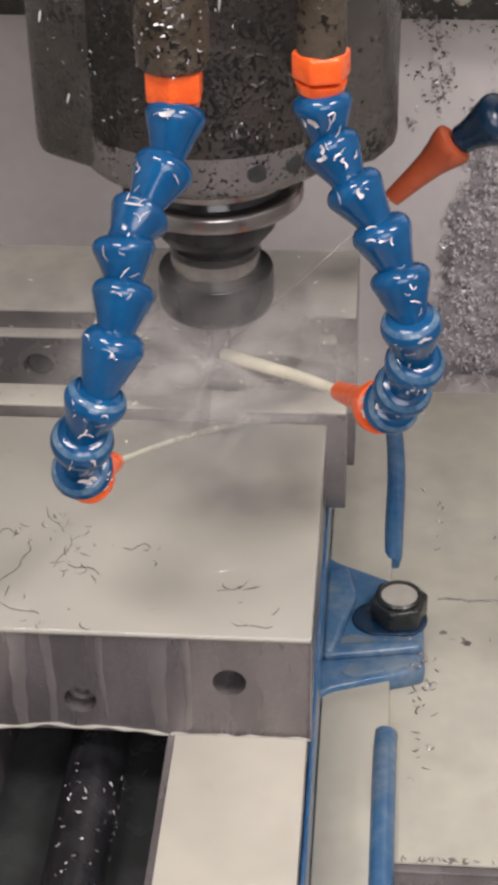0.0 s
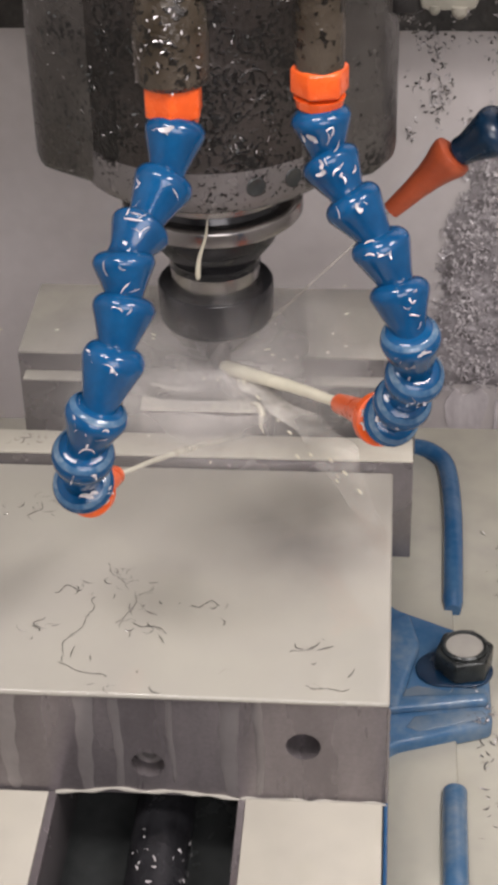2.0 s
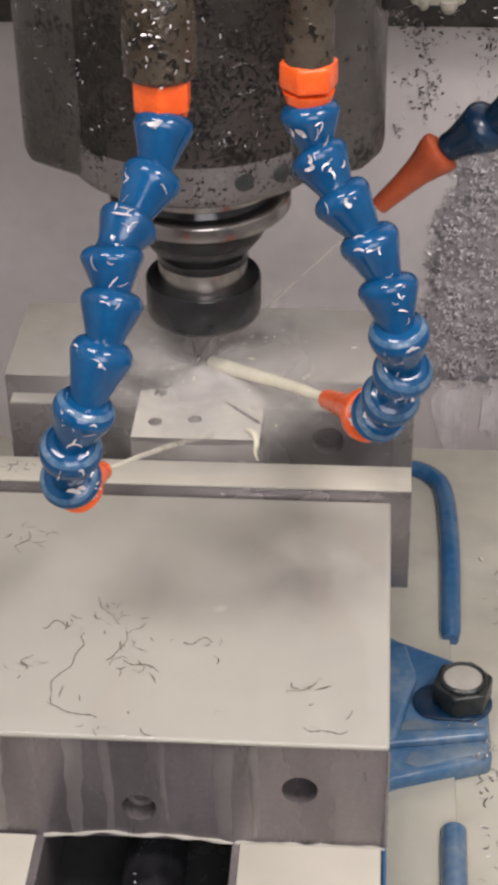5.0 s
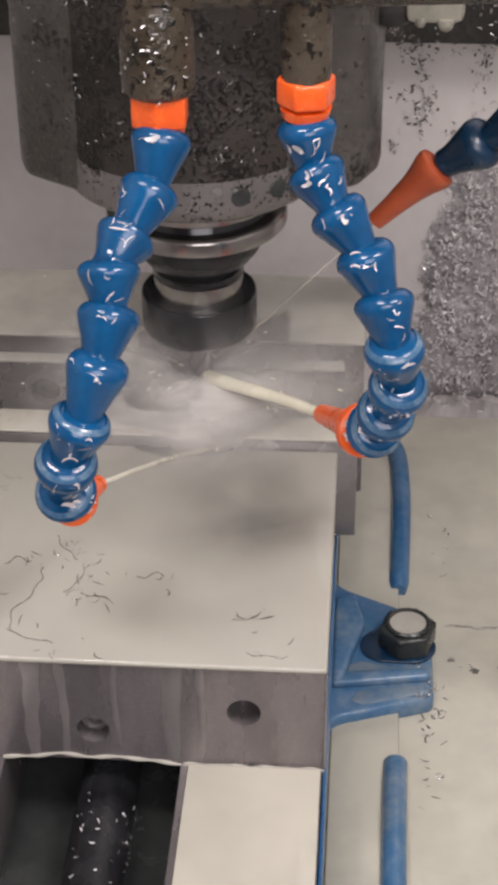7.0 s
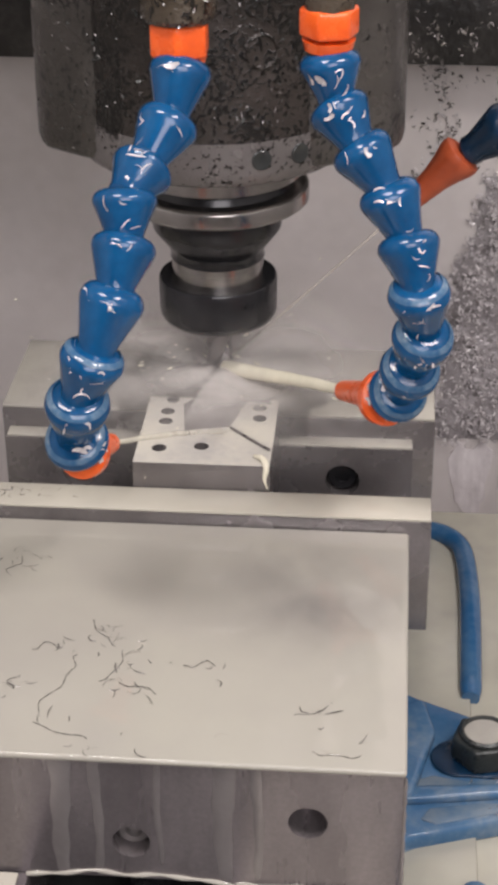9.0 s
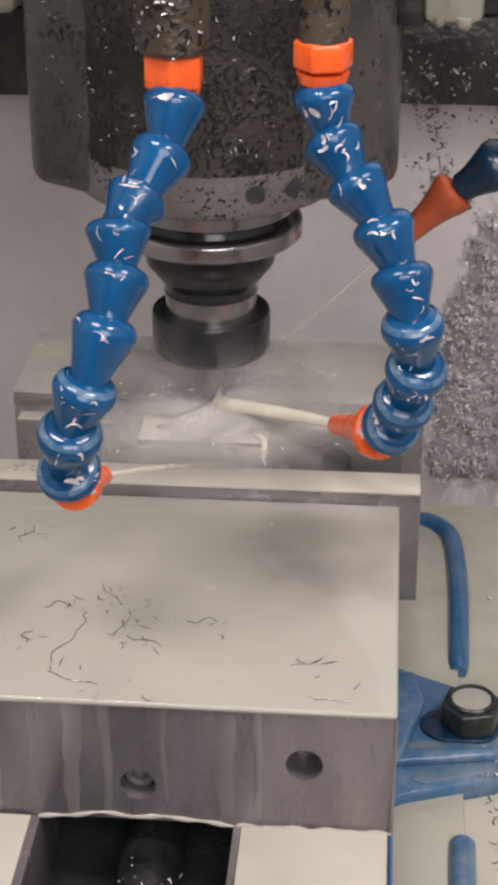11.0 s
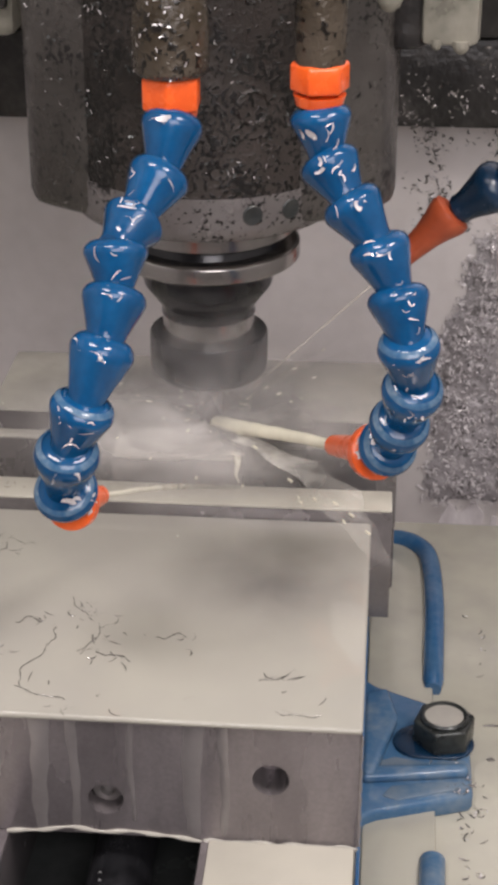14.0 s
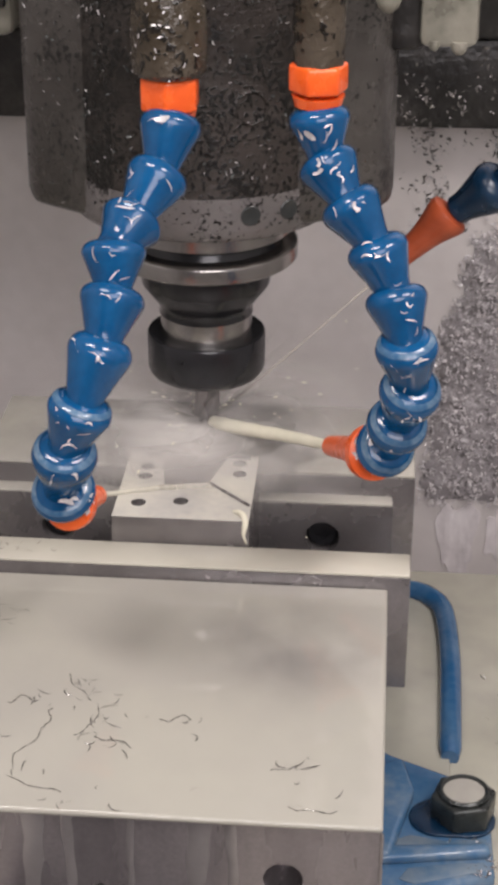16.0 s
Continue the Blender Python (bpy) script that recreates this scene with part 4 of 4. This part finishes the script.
strands = bmesh.new()
for cx, cy, turn, size, seed in ((-20, -150, -50, 15, 1), (-14, -166, 70, 16, 2), (-26, -166, 80, 10, 3), (-6, -175, -20, 12, 4), (-35, -157, 10, 9, 5), (-53, -116, 80, 11, 6), (43, -183, 30, 9, 7), (51, -200.5, -4, 13, 8),
                                 (-25, -196, -25, 17, 9), (10, -163, 8, 9, 10), (-42, -175, 85, 7, 11), (-30, -180, 75, 20, 12)):
    pts, r = [], random.Random(seed)
    w1, w2 = r.uniform(0.5, 1.6), r.uniform(0.2, 0.9)
    for k in range(26):
        u = k / 25
        along, across = (u - 0.5) * size, w1 * math.sin(6 * u + seed) + w2 * math.sin(9 * u + 2 * seed)
        a = radians(turn)
        pts.append((cx + along * math.cos(a) - across * math.sin(a), max(-204.8, cy + along * math.sin(a) + across * math.cos(a)), -42.6 + 0.35 * abs(math.sin(9 * u + seed))))
    tube(pts, [0.05 + 0.09 * abs(math.sin(k * 0.7 + seed)) for k in range(26)], 6, strands)
riders.append(solo("swarf", strands, M["swarf"], (-3, -146, -43), "long thin swarf strands lying in the coolant film", "metal chips", "stuff"))

# a dark hair of swarf and two scummy clots on the flooded table
hair = bmesh.new()
tube([(114 + 3.2 * k, -71 + 0.5 * math.sin(k * 1.1) + 0.3 * math.sin(k * 2.7), -136.9) for k in range(9)], [0.25 + 0.2 * abs(math.sin(k * 1.3)) for k in range(9)], 6, hair)
for cx, cy, w in ((116, -91, 1.3), (125, -97, 1.8)):
    rim = [(cx + w * (1 + 0.25 * math.sin(3 * a + cx)) * math.cos(a), cy + 0.8 * w * (1 + 0.2 * math.sin(5 * a)) * math.sin(a)) for a in (0.35 * k for k in range(18))]
    prism(rim, -137.2, -136.9, 0.0, hair)
riders.append(solo("swarf", hair, M["dull_chip"], (120, -100, -137), "dark hair of swarf and scum on the flooded table", "metal chips", "stuff"))

# coolant running down the front of the jaw and beaded along its lower edge
runs = bmesh.new()
for x, w, low in ((-24, 5.5, -86), (-14, 3.0, -85), (3, 2.0, -80), (21, 6.0, -85), (30, 3.0, -84), (-48, 6, -85), (-62, 3.2, -84)):
    n = 14
    left, right = [], []
    for k in range(n + 1):
        z = -44.5 + (low + 44.5) * k / n
        c = x + 0.5 * math.sin(k * 0.35 + x)
        half = w * (1.1 - 0.4 * k / n + 0.12 * math.sin(k * 1.3 + x)) * 0.5 * (1 if k < n else 0.5)
        left.append([runs.verts.new((c - half, -205.1, z)), runs.verts.new((c, -205.3, z))])
        right.append(runs.verts.new((c + half, -205.1, z)))
    for k in range(n):
        runs.faces.new((left[k][0], left[k][1], left[k + 1][1], left[k + 1][0]))
        runs.faces.new((left[k][1], right[k], right[k + 1], left[k + 1][1]))
tube([(69.6, -205.2, -45 - 2.1 * k) for k in range(20)], [0.3 + 0.3 * abs(math.sin(k * 1.9)) for k in range(20)], 8, runs)
riders.append(solo("coolant_runs", runs, M["run"], (-3, -205, -85), "pale coolant running down the jaw front", "coolant", "stuff"))
bead = bmesh.new()
for x0, x1, up in ((-35, 23.5, 4.2), (24, 69.5, 0.3)):
    n = 40
    pts = []
    for k in range(n + 1):
        u = k / n
        pts.append((x0 + (x1 - x0) * u, -205.3, -86.0 + up * math.sin(math.pi * u) ** 2 * (0.7 + 0.3 * math.sin(9 * u)) + 0.3 * math.sin(23 * u)))
    tube(pts, [0.6 + 0.22 * math.sin(k * 0.9) for k in range(n + 1)], 8, bead)
riders.append(solo("coolant_bead", bead, M["pool"], (-3, -205, -86), "wavy bead of milky coolant under the jaw", "coolant", "stuff"))

# ---- things round the head ----
# grimy beam at the right; carried on leftwards as dark colour for shade there
rail = thing("way_wiper_beam", (0, 220, 17), "dark grimy way wiper beam, its left run standing for shade", "machine beam")
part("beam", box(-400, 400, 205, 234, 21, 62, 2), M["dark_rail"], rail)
part("cover", box(-400, 400, 196, 235, 64, 130, 3), M["dark_rail"], rail, "dark beam cover")
# slivers that stand for chips and for glints on the wet beam
spots = []
for cx, cz, sx, sz, n in ((76, 38, 6, 7, 60), (92, 34, 5, 5, 40), (107, 44, 5, 8, 50), (70, 26, 3, 3, 20), (118, 32, 4, 6, 30)):
    for _ in range(n):
        spots.append(((rnd.gauss(cx, sx), 204.6, min(60, max(22, rnd.gauss(cz, sz)))), (rnd.gauss(0, 0.4), -1, rnd.gauss(0.3, 0.4))))
chips("beam_flecks", spots[::2], M["dull_chip"], (90, 204, 40), "dull flecks on the wiper beam, chips and glints", 31, (1, 4), (0.4, 1.3))
chips("beam_flecks", spots[1::9], M["grey_chip"], (90, 204, 40), "bright flecks on the wiper beam, chips and glints", 32, (0.8, 3), (0.2, 0.7))
# depth and unseen height chosen so that it shades the guard below
cover = thing("column_cover", (-240, 145, 86), "grey stained column cover hanging beside the spindle head", "machine cover")
part("panel", box(-400, -84, 95, 195, 86, 330, 4), M["fitting"], cover)
part("lip", box(-398, -86, 91, 94.8, 98, 320, 1.5), M["dark_rail"], cover, "dark upper plate")
valve = thing("coolant_valve", (80, 0, 111), "grey cast coolant valve block beside the spindle head", "valve")
part("block", box(70, 89, -12, 8, 113, 160, 3), M["fitting"], valve, "stained grey valve block")
part("body", lathe([(7, 0), (8, 1), (8, 18), (7, 19)], aim((65, -4, 112), (65, -4, 140)), 24), M["dark_rail"], valve)
for x, y, z, r, n in ((75, -10.5, 113.4, 2.0, 3.6), (83, -11, 113.2, 2.8, 4.4)):
    part("drip", lathe([(r, 0), (r * 0.98, n * 0.35), (r * 0.8, n * 0.7), (r * 0.45, n * 0.93), (0.2, n)], aim((x, y, z + 2), (x, y, z - 9)), 14), M["fitting"], valve, "pale coolant drip hanging from the block")
part("drain", lathe([(4.4, 0), (4.2, 6), (3.2, 9), (1.2, 10.5)], aim((60, -30, 139), (60, -30, 126)), 16), M["fitting"], valve, "small drain spout")


# ---- motion ----
TABLE_PATH = [
    (0.0, -0.0281, 0.0616),
    (0.5, -0.0267, 0.0626),
    (1.0, -0.0191, 0.0551),
    (1.5, -0.0115, 0.0474),
    (2.0, -0.0040, 0.0397),
    (2.5, -0.0016, 0.0299),
    (3.0, -0.0020, 0.0187),
    (3.5, -0.0024, 0.0080),
    (4.0, -0.0006, 0.0035),
    (4.2, -0.0003, 0.0030),
    (5.0, -0.0002, 0.0200),
    (5.8, -0.0008, 0.0400),
    (6.3, -0.0065, 0.0475),
    (6.5, -0.0096, 0.0508),
    (7.0, -0.0176, 0.0588),
    (7.5, -0.0251, 0.0667),
    (8.0, -0.0155, 0.0357),
    (8.2, -0.0116, 0.0254),
    (8.4, -0.0039, 0.0022),
    (8.5, 0.0000, -0.0056),
    (8.7, 0.0002, -0.0024),
    (9.0, 0.0000, -0.0000),
    (9.5, -0.0003, 0.0093),
    (10.0, 0.0000, 0.0202),
    (10.2, 0.0000, 0.0245),
    (10.9, -0.0004, 0.0380),
    (11.4, -0.0075, 0.0460),
    (12.0, -0.0175, 0.0560),
    (12.3, -0.0235, 0.0625),
    (12.5, -0.0271, 0.0644),
    (13.0, -0.0247, 0.0577),
    (13.5, -0.0172, 0.0491),
    (14.0, -0.0096, 0.0415),
    (14.5, -0.0027, 0.0331),
    (15.0, -0.0027, 0.0220),
    (15.5, -0.0030, 0.0110),
    (16.0, -0.0025, -0.0004),
]


def flood(t):
    """How far the coolant trapped behind the rim has risen, in millimetres."""
    levels = [(0, 3.5), (1.2, 3.2), (1.8, 1.0), (2.4, 0), (6.2, 0.8), (7.0, 1.6), (7.5, 3.5), (7.9, 3.0), (8.4, 0), (10.0, 0.6), (11.5, 2.2), (12.4, 3.5), (13.1, 3.2), (13.6, 2.0), (14.3, 0.8), (15.0, 0), (16.0, 0)]
    for (t0, a), (t1, b) in zip(levels, levels[1:]):
        if t <= t1:
            return a + (b - a) * (t - t0) / (t1 - t0)
    return 0.0


def motions():
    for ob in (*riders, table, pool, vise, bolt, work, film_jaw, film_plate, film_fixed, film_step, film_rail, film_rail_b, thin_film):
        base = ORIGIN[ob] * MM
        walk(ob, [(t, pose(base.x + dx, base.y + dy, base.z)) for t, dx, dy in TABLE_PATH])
    base = ORIGIN[film_side] * MM
    walk(film_side, [(t, pose(base.x + dx, base.y + dy, base.z + flood(t) * MM)) for t, dx, dy in TABLE_PATH])
    for ob, start, rate in spins:
        base = ORIGIN[ob] * MM
        walk(ob, [(i * 0.1, pose(base.x, base.y, base.z, 0, 0, start + rate * i)) for i in range(161)])
    climb = [(0, -6), (0.5, -2), (0.8, -14), (1.8, -14), (2.2, -18), (2.8, -26), (4.2, -34), (5.6, -28), (6.5, -24), (7.2, -18), (7.6, -2), (8.0, -10), (8.5, -32),
             (10.0, -28), (11.4, -18), (12.4, 4), (13.0, 3), (13.6, -18), (14.1, -2), (14.8, -16), (15.3, -26), (16.0, -34)]
    walk(veil, [(t, pose(0, -0.024, z * MM)) for t, z in climb])
    swing = [(0, 75, -40), (1.2, 75, -40), (1.5, 10, -40), (1.8, 0, -50), (2.2, 2, -55), (2.6, 75, -45), (4.2, 75, -45), (10.2, 75, -45),
             (13.5, 75, -45), (13.8, 6, -45), (14.2, 0, -52), (14.8, 2, -55), (15.2, 75, -50), (16.0, 75, -50)]
    walk(splash, [(t, pose(0, 0, -0.029, 0, dip, a)) for t, dip, a in swing])
    for ob, (start, end) in zip(showers, ((-0.1, 0.9), (7.0, 8.0), (12.1, 13.4), (14.3, 15.1))):
        fall = [(max(0.0, start), 0.24 if start > 0 else 0.10), (end, -0.50)]
        walk(ob, ([(0.0, pose(0, 0, 0.24))] if start > 0 else []) + [(t, pose(0, 0, z)) for t, z in fall] + [(16.0, pose(0, 0, -0.50))])
    for ob, t0 in zip(dribbles, (0.9, 2.0, 6.5, 14.45)):
        walk(ob, [(0.0, pose(0, -0.03, 0.12)), (t0 - 0.3, pose(0, -0.03, 0.12)), (t0 - 0.05, pose(0, -0.037, 0.056)), (t0 + 0.1, pose(0, -0.037, 0.040)), (t0 + 0.4, pose(0, -0.037, -0.16)), (16.0, pose(0, -0.037, -0.16))])
    walk(tool, [(i * 0.1, pose(0, 0, 0, 0, 0, -83.0 * i)) for i in range(161)])


motions()
